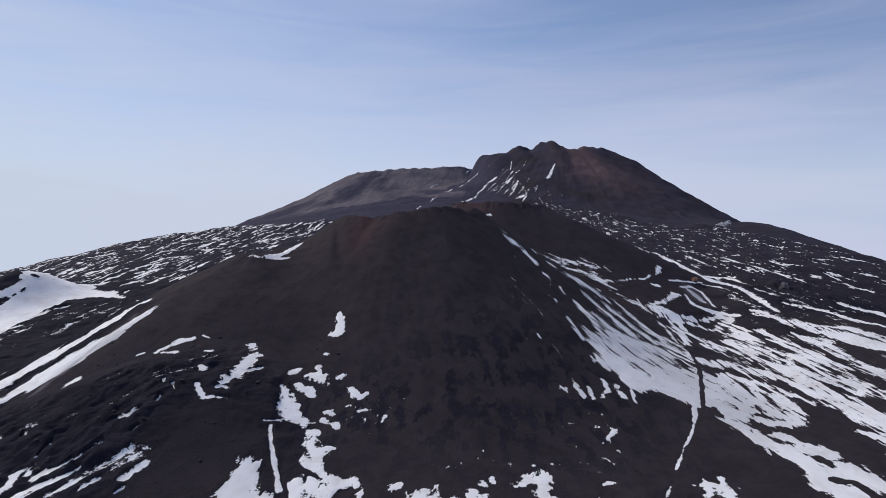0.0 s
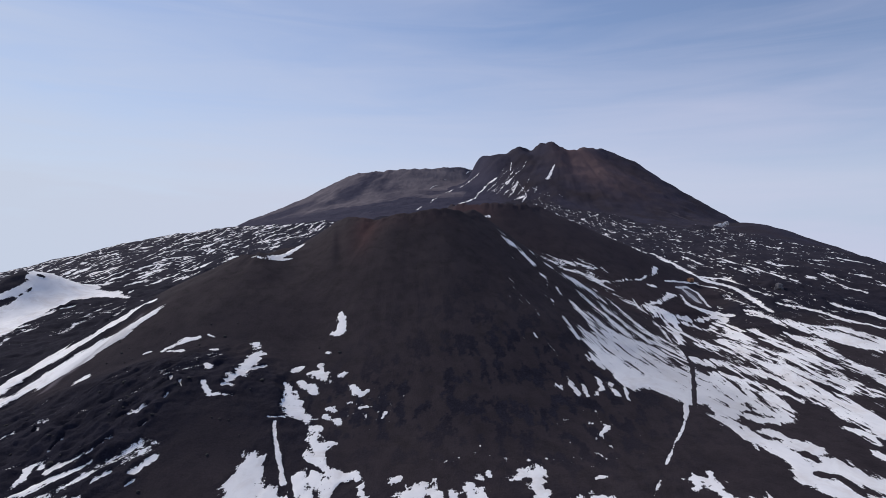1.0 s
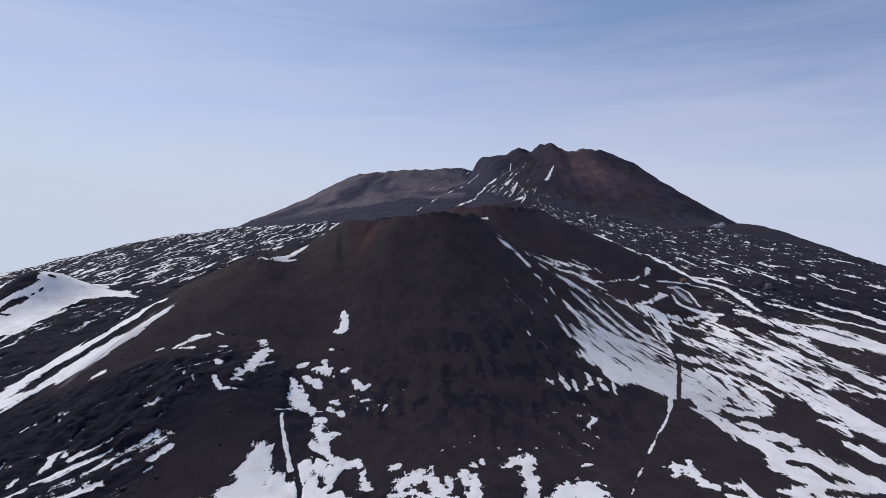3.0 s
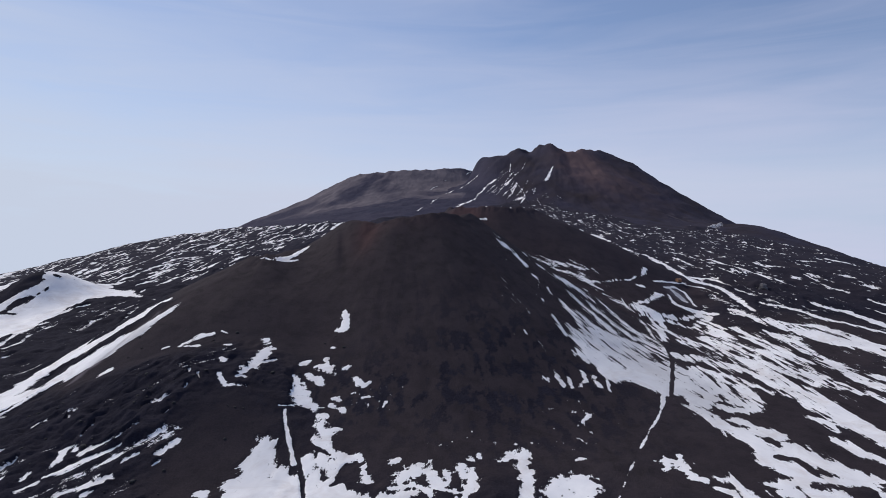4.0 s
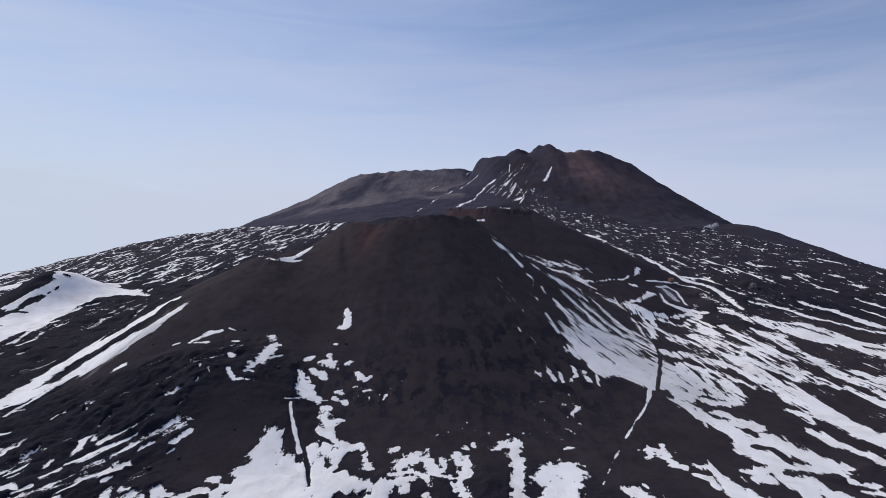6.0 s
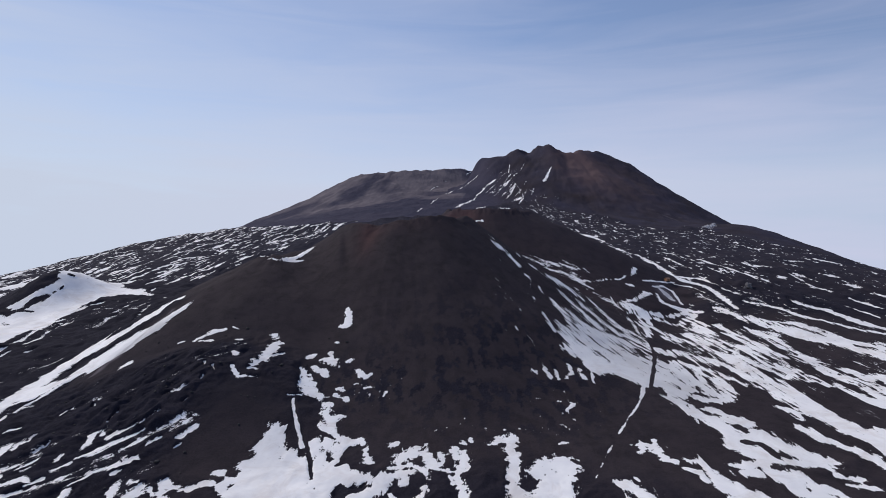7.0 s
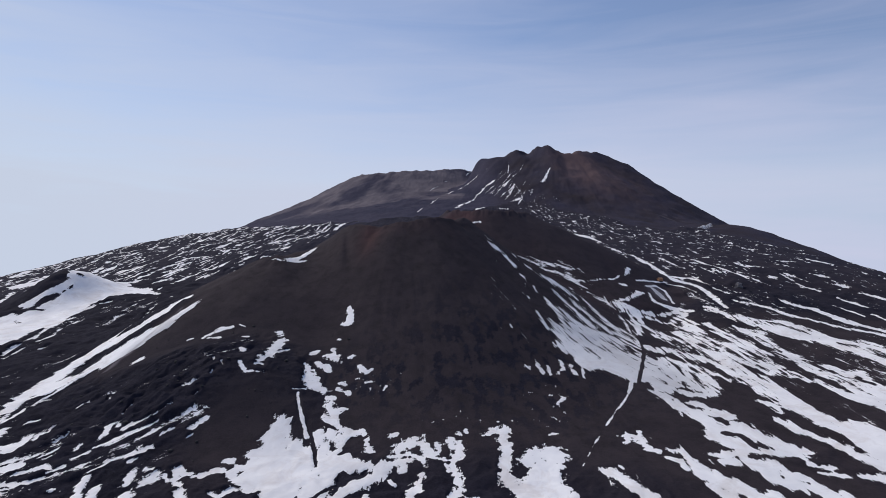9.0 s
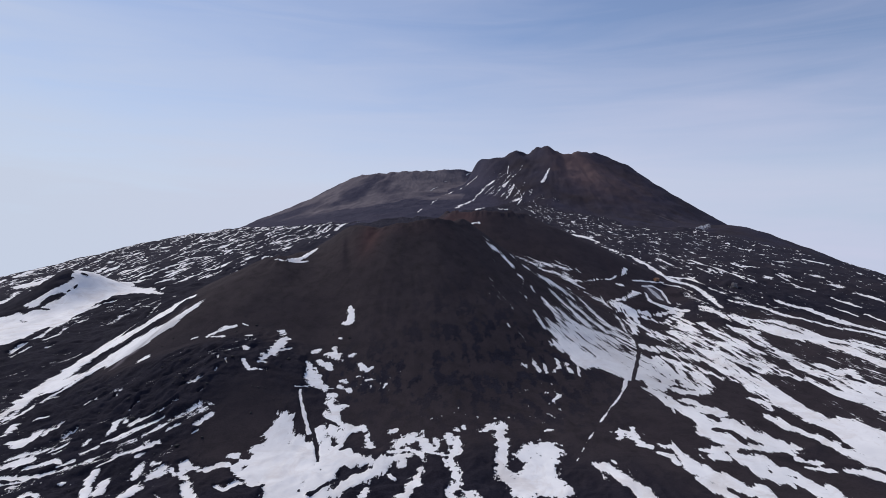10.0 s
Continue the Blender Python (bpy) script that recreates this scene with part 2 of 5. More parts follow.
def snow(x, y, kind):
    """Snow value, and the number of the patch that it belongs to (-1: scattered snow)."""
    u, v = streak_coords(x, y)
    fine = fbm(u, v * 0.4, 7, 4, 101, 0.55)
    streaks = fbm(u, v * 0.13, 13, 4, 111, 0.6)
    dots = 0.5 * fbm(x * 0.75, y * 0.8, 11, 4, 113, 0.65) + 0.75 * fbm(u, v * 0.3, 9, 4, 115, 0.6)
    slips = fbm(u, v * 0.15, 8, 4, 117, 0.64)
    broad = fbm(u, v * 0.25, 60, 2, 121)
    lumps = fbm(x, y, 9, 4, 131, 0.6)
    slim = fbm(u, v * 0.1, 5, 4, 137, 0.6)
    specks = fbm(x, y, 3.0, 3, 139, 0.6)
    torn = fbm(u, v * 0.16, 4.0, 4, 133, 0.62)
    none = -3.0
    # scattered snow, by region: how far its cover is raised
    right = step(130, 165, x) * step(600, 520, y) * step(150, 200, x + 0.3 * (y - 330)) * step(150, 240, y)
    dashes = 0.85 * bump(x, y, 190, 425, 30, 60)
    speckle = step(120, 200, x) * step(470, 600, y) * step(1500, 1250, y)
    left_far = step(0, -90, x + 170 - 0.19 * np.clip(y - 640, 0, 900)) * step(560, 640, y) * step(1600, 1350, y)
    left_near = step(-100, -125, x) * step(345, 300, y) * step(-330, -240, x)
    bias = np.full(x.shape, none)
    bias = np.maximum(bias, -2.0 + 1.10 * right + 0.70 * dashes * right)
    bias = np.maximum(bias, -2.0 + 0.98 * left_near + 0.15 * left_near * step(250, 200, y))
    bias = np.maximum(bias, -2.0 + 1.0 * lava_side(x, y) * step(-420, -330, x))
    s = bias + 0.85 * streaks + 0.35 * broad + 0.55 * fine
    s = np.maximum(s, 1.7 * (-2.0 + 1.37 * speckle + 1.15 * dots + 0.25 * broad))
    s = np.maximum(s, 1.8 * (-2.0 + 1.55 * left_far + 1.3 * slips + 0.3 * broad))
    fall = np.arctan2(x - 338, 1700 - y) * 300, np.hypot(x - 338, y - 1700)
    scree = fbm(fall[0], fall[1] * 0.16, 11, 4, 145, 0.6)
    on_summit = np.minimum(1, bump(x, y, 150, 1470, 85, 120) + 0.9 * bump(x, y, 200, 1370, 60, 50))
    foot = bump(x, y, 70, 255, 22, 22) + bump(x, y, -35, 262, 28, 18) + bump(x, y, 20, 232, 60, 8)
    s = np.maximum(s, -2.2 + 1.32 * np.minimum(foot, 1) + 1.1 * specks + 0.4 * lumps)
    s = np.maximum(s, 1.6 * (-2.0 + 1.42 * on_summit + 1.2 * scree))
    s = np.where((kind == 0) | (foot > 0.2) | (on_summit > 0.1), s, np.minimum(s, none + 0.6 + streaks * 1.4))
    owner = np.full(x.shape, -1)
    for i, (name, _, bands) in enumerate(PATCHES):
        at = within(x, y, bands, 40)
        if not len(at[0]):
            continue
        ax, ay = x[at], y[at]
        p = np.full(ax.shape, -9.0)
        for band in bands:
            broadness = sum(w for _, _, w in band) / len(band)
            p = np.maximum(p, stroke(ax, ay, band, min(max(0.4, 0.8 * broadness), 6.0 if name == "summit_snow" else 2.4)))
        p = p + (0.25 if name in ("snow_band", "snow_field", "snow_fan") else 0.45) * lumps[at] + 0.45 * fine[at]
        if name == "snow_patch":
            front = (ax > -110) & (ax < 110) & (ay < 300)
            p = np.minimum(p, 1.6 - 0.5 * front) + (0.5 - 0.3 * front) * torn[at] + (0.55 + 0.35 * front) * specks[at] - 0.05
        if name == "snow_track":
            p = p + np.where(ax > 0, 0.7 * specks[at] + 0.3 * lumps[at], -0.3 * lumps[at] - 0.3 * fine[at])
        if name in ("snow_band", "snow_fan", "snow_field"):
            torn_up = np.maximum(broken(ax, ay), (0.5 * (ax > 100) if name == "snow_field" else 0.95 * step(290, 345, ay) if name == "snow_fan" else 0.0))
            p = np.minimum(p, 1.35 - 0.72 * torn_up) + (1.0 + 0.8 * torn_up) * torn[at] + 0.35 * slim[at] + 0.25 * specks[at]
        if name == "snow_streak":
            p = p + 0.4 * slim[at] + 0.5 * torn[at]
        if name in ("snow_fan", "snow_streak"):
            p = p - 0.55 * step(330, 420, ay) * (ax > 60) * (ax < 170) * (1 - 1.2 * slim[at])
        if name == "snow_sheet":
            p = np.minimum(p, 1.6) + 0.6 * torn[at] + 0.4 * slim[at]
        if name == "summit_snow":
            p = p - 0.45 + 0.8 * scree[at] + 0.9 * fbm(ax, ay, 22, 3, 147, 0.6)
        old = s[at]
        owner[at] = np.where((p > old) & (p > -0.6), i, owner[at])
        s[at] = np.maximum(old, p)
    for band in BARE:
        at = within(x, y, [band], 20)
        s[at] = np.minimum(s[at], -2.5 * stroke(x[at], y[at], band, 1.0) + 0.6 * lumps[at] + 0.8 * torn[at])
    return np.clip(s, -3, 3), owner


# ---- snow: the patches, each of bands through points (x, y, half width) ----
lay("snow_fan", "broad grey-white snow fan down the flank of the cone",
    [(80.1, 506.1, 0.6), (93.5, 500.9, 1.8), (104.2, 497.6, 3.7), (114.2, 491.4, 3.7), (123.6, 483.3, 2.7), (132.7, 475.2, 1.8), (143.5, 464.5, 2.5), (152.6, 449.2, 3.1), (159.1, 436.3, 2.4), (156.9, 404.4, 2.9), (150.8, 373.8, 2.8)],
    [(96.9, 505.1, 2), (108, 503.8, 2.8), (119.5, 505.1, 2.9), (126.8, 499.4, 2.4), (127.9, 490.6, 2.4)],
    [(120.7, 511.7, 1.1), (128.7, 508.6, 1.7), (133.1, 502.6, 1.1)],
    [(101.9, 344, 7.1), (108.5, 337.5, 15.1), (116.4, 329, 31.2), (123.8, 320.2, 28.5), (129.8, 314.2, 20.9)],
    [(96.5, 328.3, 1.7), (96.4, 313.3, 3.2), (97.1, 299.7, 7.2), (104.7, 305.1, 10), (113.8, 304.2, 10), (122.3, 301.5, 12.9), (126.4, 296.9, 10.2)],
    [(142.1, 377, 7.6), (143.8, 360.7, 8.1), (144.9, 349.1, 4.8)])
lay("snow_streak", "thin snow streak down the flank of the black cone",
    [(124.9, 489.4, 2.6), (131.6, 482.6, 2.7), (143.3, 486.1, 1), (159.7, 496.7, 0.7), (174.6, 510.2, 1), (184.1, 523.7, 0.5), (191.4, 528.7, 0.6)],
    [(193.7, 532.5, 1.6), (201.3, 545.8, 2.1)],
    [(139.6, 506.6, 1.5), (141.1, 500.6, 1.4)])
lay("snow_bank", "long white snow bank beside a mountain track",
    [(218.3, 521.6, 2.8), (220.8, 515.4, 3.8), (221.7, 505.3, 3.8)])
lay("snow_patch", "ragged snow patch among rough black lava",
    [(-125.8, 237.5, 0.6), (-124.1, 239.4, 0.7)])
lay("snow_patch", "ragged snow patch among rough black lava",
    [(-138.2, 229.7, 0.8), (-135.9, 232.6, 0.9)])
lay("snow_patch", "ragged snow patch among rough black lava",
    [(-178.4, 250, 0.6), (-182.8, 263.1, 0.5)])
lay("snow_patch", "ragged snow patch among rough black lava",
    [(-161, 232.7, 0.5), (-160.2, 240.4, 0.5)])
lay("snow_patch", "ragged snow patch among rough black lava",
    [(-200, 256.3, 0.5), (-195.3, 258.3, 1.1)])
lay("snow_patch", "ragged snow patch among rough black lava",
    [(-219.9, 242.4, 0.8), (-215, 246.4, 0.9)])
lay("snow_patch", "ragged white snow patch on black ash",
    [(180.2, 504.2, 3.1), (185, 505, 3.3)])
lay("snow_streak", "thin snow streak down the flank of the black cone",
    [(89, 419.1, 3.3), (99.3, 422.5, 8.4), (109, 422.7, 5.4), (115, 416.4, 3.2)])
lay("snow_streak", "thin snow streak down the flank of the black cone",
    [(95.4, 400.7, 1.5), (100.8, 392.2, 2.9), (104, 385.5, 2.7), (110.3, 373.3, 3.2), (117.4, 366.2, 5.2)],
    [(108.2, 406.2, 1.8), (115.1, 395, 2.9), (122.8, 379.6, 3.1), (132.3, 365.4, 2.7)])
lay("snow_streak", "thin snow streak down the flank of the black cone",
    [(122.8, 465.8, 0.4), (125.8, 421.7, 2.3), (134, 397, 2.1), (142.1, 377, 2.7)],
    [(127.6, 408.9, 1.6), (135.6, 385.9, 2.7), (140.6, 364.3, 4.1)])
lay("snow_streak", "thin snow streak down the flank of the black cone",
    [(94.6, 371.3, 2.4), (99.5, 363.2, 3.9), (104.9, 358.1, 5), (109.7, 351.3, 7.3)],
    [(84.4, 381.2, 0.9), (87.9, 370.6, 2.1), (92.7, 361, 2.4), (93.2, 346.1, 1.9)])
lay("snow_streak", "thin snow streak down the flank of the black cone",
    [(83.1, 342.3, 1.8), (85.9, 335.4, 3.1), (88.3, 326.8, 3.9), (90, 315.5, 4.5), (92.3, 308, 2.6)],
    [(83.2, 320.4, 1.1), (83.7, 312.3, 1.9), (86.5, 307.3, 1.4)])
lay("snow_streak", "thin snow streak down the flank of the black cone",
    [(73.7, 348.2, 0.8), (75.7, 339.7, 1.4), (77.9, 330.7, 1)])
lay("snow_streak", "thin snow streak down the flank of the black cone",
    [(70.5, 387.9, 0.4), (69.4, 372, 0.5)])
lay("snow_streak", "thin snow streak down the flank of the black cone",
    [(69.9, 366.3, 0.8), (70.4, 360.5, 0.7)])
lay("snow_streak", "thin snow streak down the flank of the black cone",
    [(77.6, 390.1, 0.7), (78.8, 382.8, 0.9)])
lay("snow_patch", "ragged white snow patch on black ash",
    [(79.1, 314.7, 1), (80.2, 312, 1)])
lay("snow_track", "narrow snow line packed along a track",
    [(124.4, 296.3, 1.7), (122.5, 286.4, 1.4), (118.3, 276.2, 0.8), (114, 267.4, 0.5), (107.6, 256.7, 0.5), (102.5, 249.9, 0.5), (97.5, 241, 0.4), (91.4, 232, 0.3), (86.9, 223.6, 0.2), (81.4, 215.1, 0.2), (77.2, 207.1, 0.3), (72.4, 197.8, 0.4)])
lay("snow_patch", "ragged white snow patch on black ash",
    [(58.9, 283.3, 1.5), (57.7, 284.4, 1.1)])
lay("snow_patch", "ragged white snow patch on black ash",
    [(64.4, 291.7, 0.7), (65.5, 284.9, 1.4), (67.3, 280.3, 1.2)])
lay("snow_patch", "ragged white snow patch on black ash",
    [(71.4, 288.4, 1), (71.7, 279.7, 0.8)])
lay("snow_patch", "ragged white snow patch on black ash",
    [(80.6, 295.7, 1.5), (80.9, 287.9, 1.4), (76.3, 282.2, 1)])
lay("snow_patch", "ragged white snow patch on black ash",
    [(85.6, 293.6, 1.5), (87.3, 284.5, 1.6)])
lay("snow_patch", "ragged white snow patch on black ash",
    [(94.7, 298.5, 0.9), (91.9, 281.4, 0.8)])
lay("snow_patch", "ragged white snow patch on black ash",
    [(51.9, 317.3, 0.7), (51.4, 319.8, 0.5)])
lay("snow_streak", "thin snow streak down the flank of the black cone",
    [(58.5, 418.6, 1.7), (63.9, 410.5, 2)])
lay("snow_streak", "thin snow streak down the flank of the black cone",
    [(46.5, 425.7, 1.5), (51.3, 424.6, 3.1)])
lay("snow_streak", "thin snow streak down the flank of the black cone",
    [(68.9, 400.8, 1.2), (71.6, 400.2, 1.5)])
lay("snow_streak", "thin snow streak down the flank of the black cone",
    [(66.6, 434.5, 1), (68.7, 431.2, 0.7)])
lay("snow_streak", "thin snow streak down the flank of the black cone",
    [(77.8, 425.9, 1.8), (80.1, 424.2, 1.8)])
lay("snow_band", "long white snow band between strips of black lava",
    [(150.7, 355.7, 4), (159.4, 350.6, 5.5), (172.6, 352.5, 5.2), (177.9, 344.5, 5.5), (188.6, 340.8, 5.2), (194.8, 332, 3.5)])
lay("snow_field", "striped white snow field beside a bent track",
    [(145.8, 316.6, 6.6), (147.3, 299.4, 10.6), (137.8, 277.6, 5.6), (140.4, 261.6, 5.4), (145.8, 250.7, 6), (149.8, 241.3, 6.6), (153.9, 233.2, 6.6)],
    [(155, 315.6, 13), (165.7, 313.4, 15.5), (168.9, 298.4, 8.9), (171.5, 287.5, 4.7)],
    [(163.4, 327.6, 8.1), (174, 319.9, 8), (176.5, 303.3, 2.9)],
    [(152.6, 280.1, 4.5), (161.9, 277.4, 3.8), (170.2, 280.7, 2.4)],
    [(153.1, 295.3, 9.6), (165.1, 289.2, 6.8)])
lay("snow_band", "long white snow band between strips of black lava",
    [(146.7, 265, 2.4), (154.4, 263.5, 3.5), (158.8, 258.4, 2.5), (164.9, 253.9, 3.3)],
    [(153.5, 253.7, 3.6), (163.8, 251.5, 5.1)])
lay("snow_band", "long white snow band between strips of black lava",
    [(147.1, 246, 2.9), (148.6, 228.2, 7.3), (157, 233.3, 4.2), (166.7, 237.8, 6.5), (170.3, 226.9, 6.3), (177.5, 218.4, 6.3), (184, 214.7, 3.3)],
    [(148.6, 228.2, 5.3), (154, 217.5, 6.2), (160.3, 213.1, 3.3), (174.4, 212.9, 3.1), (184.5, 210.8, 1.8)])
lay("snow_band", "long white snow band between strips of black lava",
    [(135.5, 208.1, 1.7), (141.4, 205.8, 2.8), (154.2, 212.1, 2.8)],
    [(135.5, 201.7, 1.5), (149.5, 202.5, 4.9), (158.6, 199, 5), (156.3, 188.7, 3.5), (164.8, 186.4, 4.8), (173.1, 183, 6.3), (177.2, 177.5, 6.7), (178.1, 171.4, 5.1)],
    [(162.2, 205.8, 2.3), (164, 194.1, 4.1), (172.5, 190.6, 4.3)])
lay("snow_band", "long white snow band between strips of black lava",
    [(193.2, 271.3, 1.9), (197.9, 264.3, 2.2), (196.8, 255.7, 2)])
lay("snow_band", "long white snow band between strips of black lava",
    [(191, 248.5, 2), (194.8, 238.7, 3.4), (199.6, 231.2, 3.1), (204.4, 224.6, 3.1), (209.5, 218.1, 2.6)])
lay("snow_band", "long white snow band between strips of black lava",
    [(198.2, 194.6, 1.3), (205.7, 193.2, 2.6), (212.3, 186.2, 3.7)])
lay("snow_patch", "ragged white snow patch on black ash",
    [(180.6, 204.3, 2), (184.7, 202, 2.3), (190.1, 201.1, 1.8)])
lay("snow_patch", "ragged white snow patch on black ash",
    [(181.7, 197.1, 1.3), (188.6, 195.4, 2.4), (192.8, 193.6, 1.9)])
lay("snow_patch", "ragged white snow patch on black ash",
    [(98, 218.1, 1.8), (102.7, 224.3, 3.9), (106.3, 221.5, 4), (107.7, 212.5, 2.2)],
    [(108.7, 229.4, 1), (106.6, 224.4, 1.6)])
lay("snow_patch", "ragged white snow patch on black ash",
    [(105.7, 210.9, 1.5), (111.1, 210.1, 2.1)])
lay("snow_band", "long white snow band between strips of black lava",
    [(116.1, 212.3, 1.1), (122.1, 209.4, 1.7), (123.3, 205.5, 2.6), (124.5, 198.1, 4.5), (125.6, 191.1, 5), (131.6, 186.9, 5.6), (136.5, 181.1, 5.4), (141.5, 175.9, 4.8), (147.6, 173.4, 5)],
    [(124.2, 181.8, 2.5), (130.4, 173.3, 3.1), (135.3, 168.3, 2.7)],
    [(149.4, 176.7, 3.7), (151.1, 170.8, 3.2)])
lay("snow_patch", "ragged white snow patch on black ash",
    [(113.1, 203.9, 1.4), (118.9, 201.2, 2.1), (119.3, 195.2, 1.6)])
lay("snow_band", "long white snow band between strips of black lava",
    [(78.9, 193.7, 1.4), (84.7, 190.8, 3.7), (89.2, 183.8, 4.3), (93.4, 176.8, 4), (96.2, 166.8, 4.2)],
    [(88.9, 196.3, 0.7), (89.7, 194.3, 1)])
lay("snow_band", "long white snow band between strips of black lava",
    [(201.9, 405.8, 8.3), (201.9, 377.7, 9.2), (201.5, 356.5, 8), (201.5, 337.9, 9.5), (203.4, 320.9, 9.1), (207, 305.2, 9.6), (208.2, 289.9, 10.8), (210.8, 275.4, 9.4), (211.3, 261.7, 7.3), (214.1, 250, 6.7), (216.8, 239.3, 6.8), (222.7, 234.3, 10.5), (223.7, 222.8, 11.5), (224.8, 212.3, 11.8), (226.2, 202.9, 11.5)],
    [(206.1, 218.2, 2.5), (209.8, 211, 4.9), (215.4, 203, 4.8), (220.3, 198.7, 3.1)],
    [(231.4, 242.7, 3.6), (235.8, 231.5, 4.4), (237.7, 222.8, 4)])
lay("snow_band", "long white snow band between strips of black lava",
    [(179.9, 320.3, 2.2), (185.5, 311.2, 2.7), (193, 299.1, 2.4)])
lay("snow_band", "long white snow band between strips of black lava",
    [(220.2, 459, 4), (218.7, 429.8, 5.5), (212.3, 386.4, 6.3), (210.8, 363.1, 5.2)],
    [(231.1, 430.1, 2.4), (232.8, 401.9, 4.8), (235.7, 379.2, 7.4), (238.3, 358.7, 5.4), (231.6, 334.1, 3.4), (231.1, 318.7, 5.1), (236, 313.7, 6.1)])
lay("snow_band", "long white snow band between strips of black lava",
    [(225.2, 371, 6.4), (226.2, 351.3, 5.8), (225.5, 333.9, 4.8), (225.2, 318.4, 4.5)],
    [(206.9, 350, 7.2), (212.6, 331.9, 7.1)])
lay("snow_band", "long white snow band between strips of black lava",
    [(250.1, 418.5, 3), (256.5, 402.8, 8.2), (258.9, 385.5, 4.7), (258.2, 363.9, 4.5), (256.6, 346.4, 6.2), (259.7, 337.8, 5.8), (256.8, 323, 4.3), (260.1, 312.9, 6.9), (265.8, 304.3, 7.4), (268.9, 292.8, 11.1), (273.5, 284.1, 16.2), (280, 274.1, 20.2)])
lay("snow_band", "long white snow band between strips of black lava",
    [(241.1, 306.3, 2.5), (248.6, 300.5, 3.6), (250.7, 286.8, 3.2), (255.6, 278.4, 6.8), (262.3, 268.5, 7.7), (266.4, 260.5, 8.4)])
lay("snow_patch", "ragged white snow patch on black ash",
    [(273.5, 334.2, 3.7), (273.7, 316.3, 4.5), (285.4, 322.4, 4.5), (281.8, 306.1, 1.8)])
lay("snow_band", "long white snow band between strips of black lava",
    [(250.5, 469.1, 2.5), (261.6, 442.6, 7.5), (274, 427.7, 9.9), (281.8, 415.2, 9.4), (292.1, 400.2, 10.9), (302.7, 387.5, 8), (307, 373.5, 5.9), (314.6, 365.4, 5.9), (317.1, 350.8, 5.5), (321, 331.1, 7.1)])
lay("snow_band", "long white snow band between strips of black lava",
    [(277.4, 434.3, 2), (296.1, 428.1, 4.4), (306.9, 409.4, 4.6), (309, 390.4, 5), (320.7, 380.8, 4.5), (331.1, 370.6, 4.2), (338, 356.6, 4.6)],
    [(331.8, 384.1, 2.3), (343.4, 363.9, 2.3)])
lay("snow_band", "long white snow band between strips of black lava",
    [(249, 416.4, 3.9), (267.2, 405.6, 4)])
lay("snow_band", "long white snow band between strips of black lava",
    [(331.5, 501.2, 1.9), (338.5, 484.4, 5.2), (354.6, 479.8, 4.4), (357.9, 467.9, 6), (360.9, 452.4, 6.9), (364, 438.1, 6), (373.3, 430.2, 4.9), (383.5, 414.5, 4.6)])
lay("snow_band", "long white snow band between strips of black lava",
    [(283.8, 494.8, 0.8), (296.3, 481.3, 2.2), (307.3, 471.7, 3.2), (309.1, 451.3, 3.1), (320.1, 439.7, 3), (332.9, 428.4, 2.7), (341.6, 419.3, 3.9), (361.6, 413.7, 4.6), (371.7, 398.7, 3.3)])
lay("snow_bank", "long white snow bank beside a mountain track",
    [(215.4, 871.6, 8.4), (234.3, 836.8, 2.6), (240.5, 809.4, 1.2)])
lay("snow_bank", "long white snow bank beside a mountain track",
    [(232.3, 777.7, 0.5), (242.8, 728.2, 2), (256.6, 698, 1.7), (261, 666.3, 3.9), (265.5, 638.5, 3), (255.5, 583.2, 3.9), (259.8, 569.4, 6.7), (273.6, 565, 3.7), (275.4, 533.1, 3.1), (272.8, 507.5, 3.1), (270.9, 484.9, 1.8), (267.1, 467.4, 0.9)],
    [(249.4, 724.1, 0.7), (260.4, 686.5, 1.1), (270.3, 672.5, 1.8)])
lay("snow_bank", "long white snow bank beside a mountain track",
    [(239.9, 549.1, 0.8), (258.4, 550, 1.7), (263.5, 525.9, 0.6)],
    [(202.3, 526, 1.1), (224.6, 540, 1.2), (245.2, 555.4, 1)])
lay("snow_bank", "long white snow bank beside a mountain track",
    [(267.1, 588.7, 7.4), (282.4, 586.7, 2.7), (288.1, 562.7, 1.1), (290.1, 546.4, 0.8), (294.5, 517.6, 2.2)])
lay("snow_bank", "long white snow bank beside a mountain track",
    [(330.1, 694.8, 2.2), (333.8, 660.6, 2.9), (345.3, 639.5, 1.4), (354, 621.8, 2.9), (352.7, 597.9, 1.4)])
lay("snow_band", "long white snow band between strips of black lava",
    [(253, 481.2, 2.7), (255.2, 461.9, 4), (263.1, 445.7, 4.3)])
lay("snow_bank", "long white snow bank beside a mountain track",
    [(209.1, 520, 1.1), (224.7, 531.6, 1.7), (232.2, 527.8, 1.7), (230.5, 507.7, 1.4), (228.5, 494.9, 1.2)],
    [(208.7, 505.1, 1.1), (205.6, 484.7, 2.3), (212.1, 480, 3.5), (228.4, 480.3, 4.3), (236.1, 472.7, 2.3)])
lay("snow_field", "striped white snow field beside a bent track",
    [(161.3, 453.1, 2.6), (168, 449.5, 8.7), (173.5, 442.5, 6.9), (169.9, 423.2, 4.1), (156.2, 379.8, 1.9)],
    [(162.5, 457.1, 1.2), (175.8, 466.8, 2.1), (190.6, 489, 2.5), (199.7, 500, 1.9)],
    [(165.9, 442.4, 2.3), (183.7, 450.8, 2.6), (200.9, 455.8, 1.6), (223.2, 473.8, 3.4)])
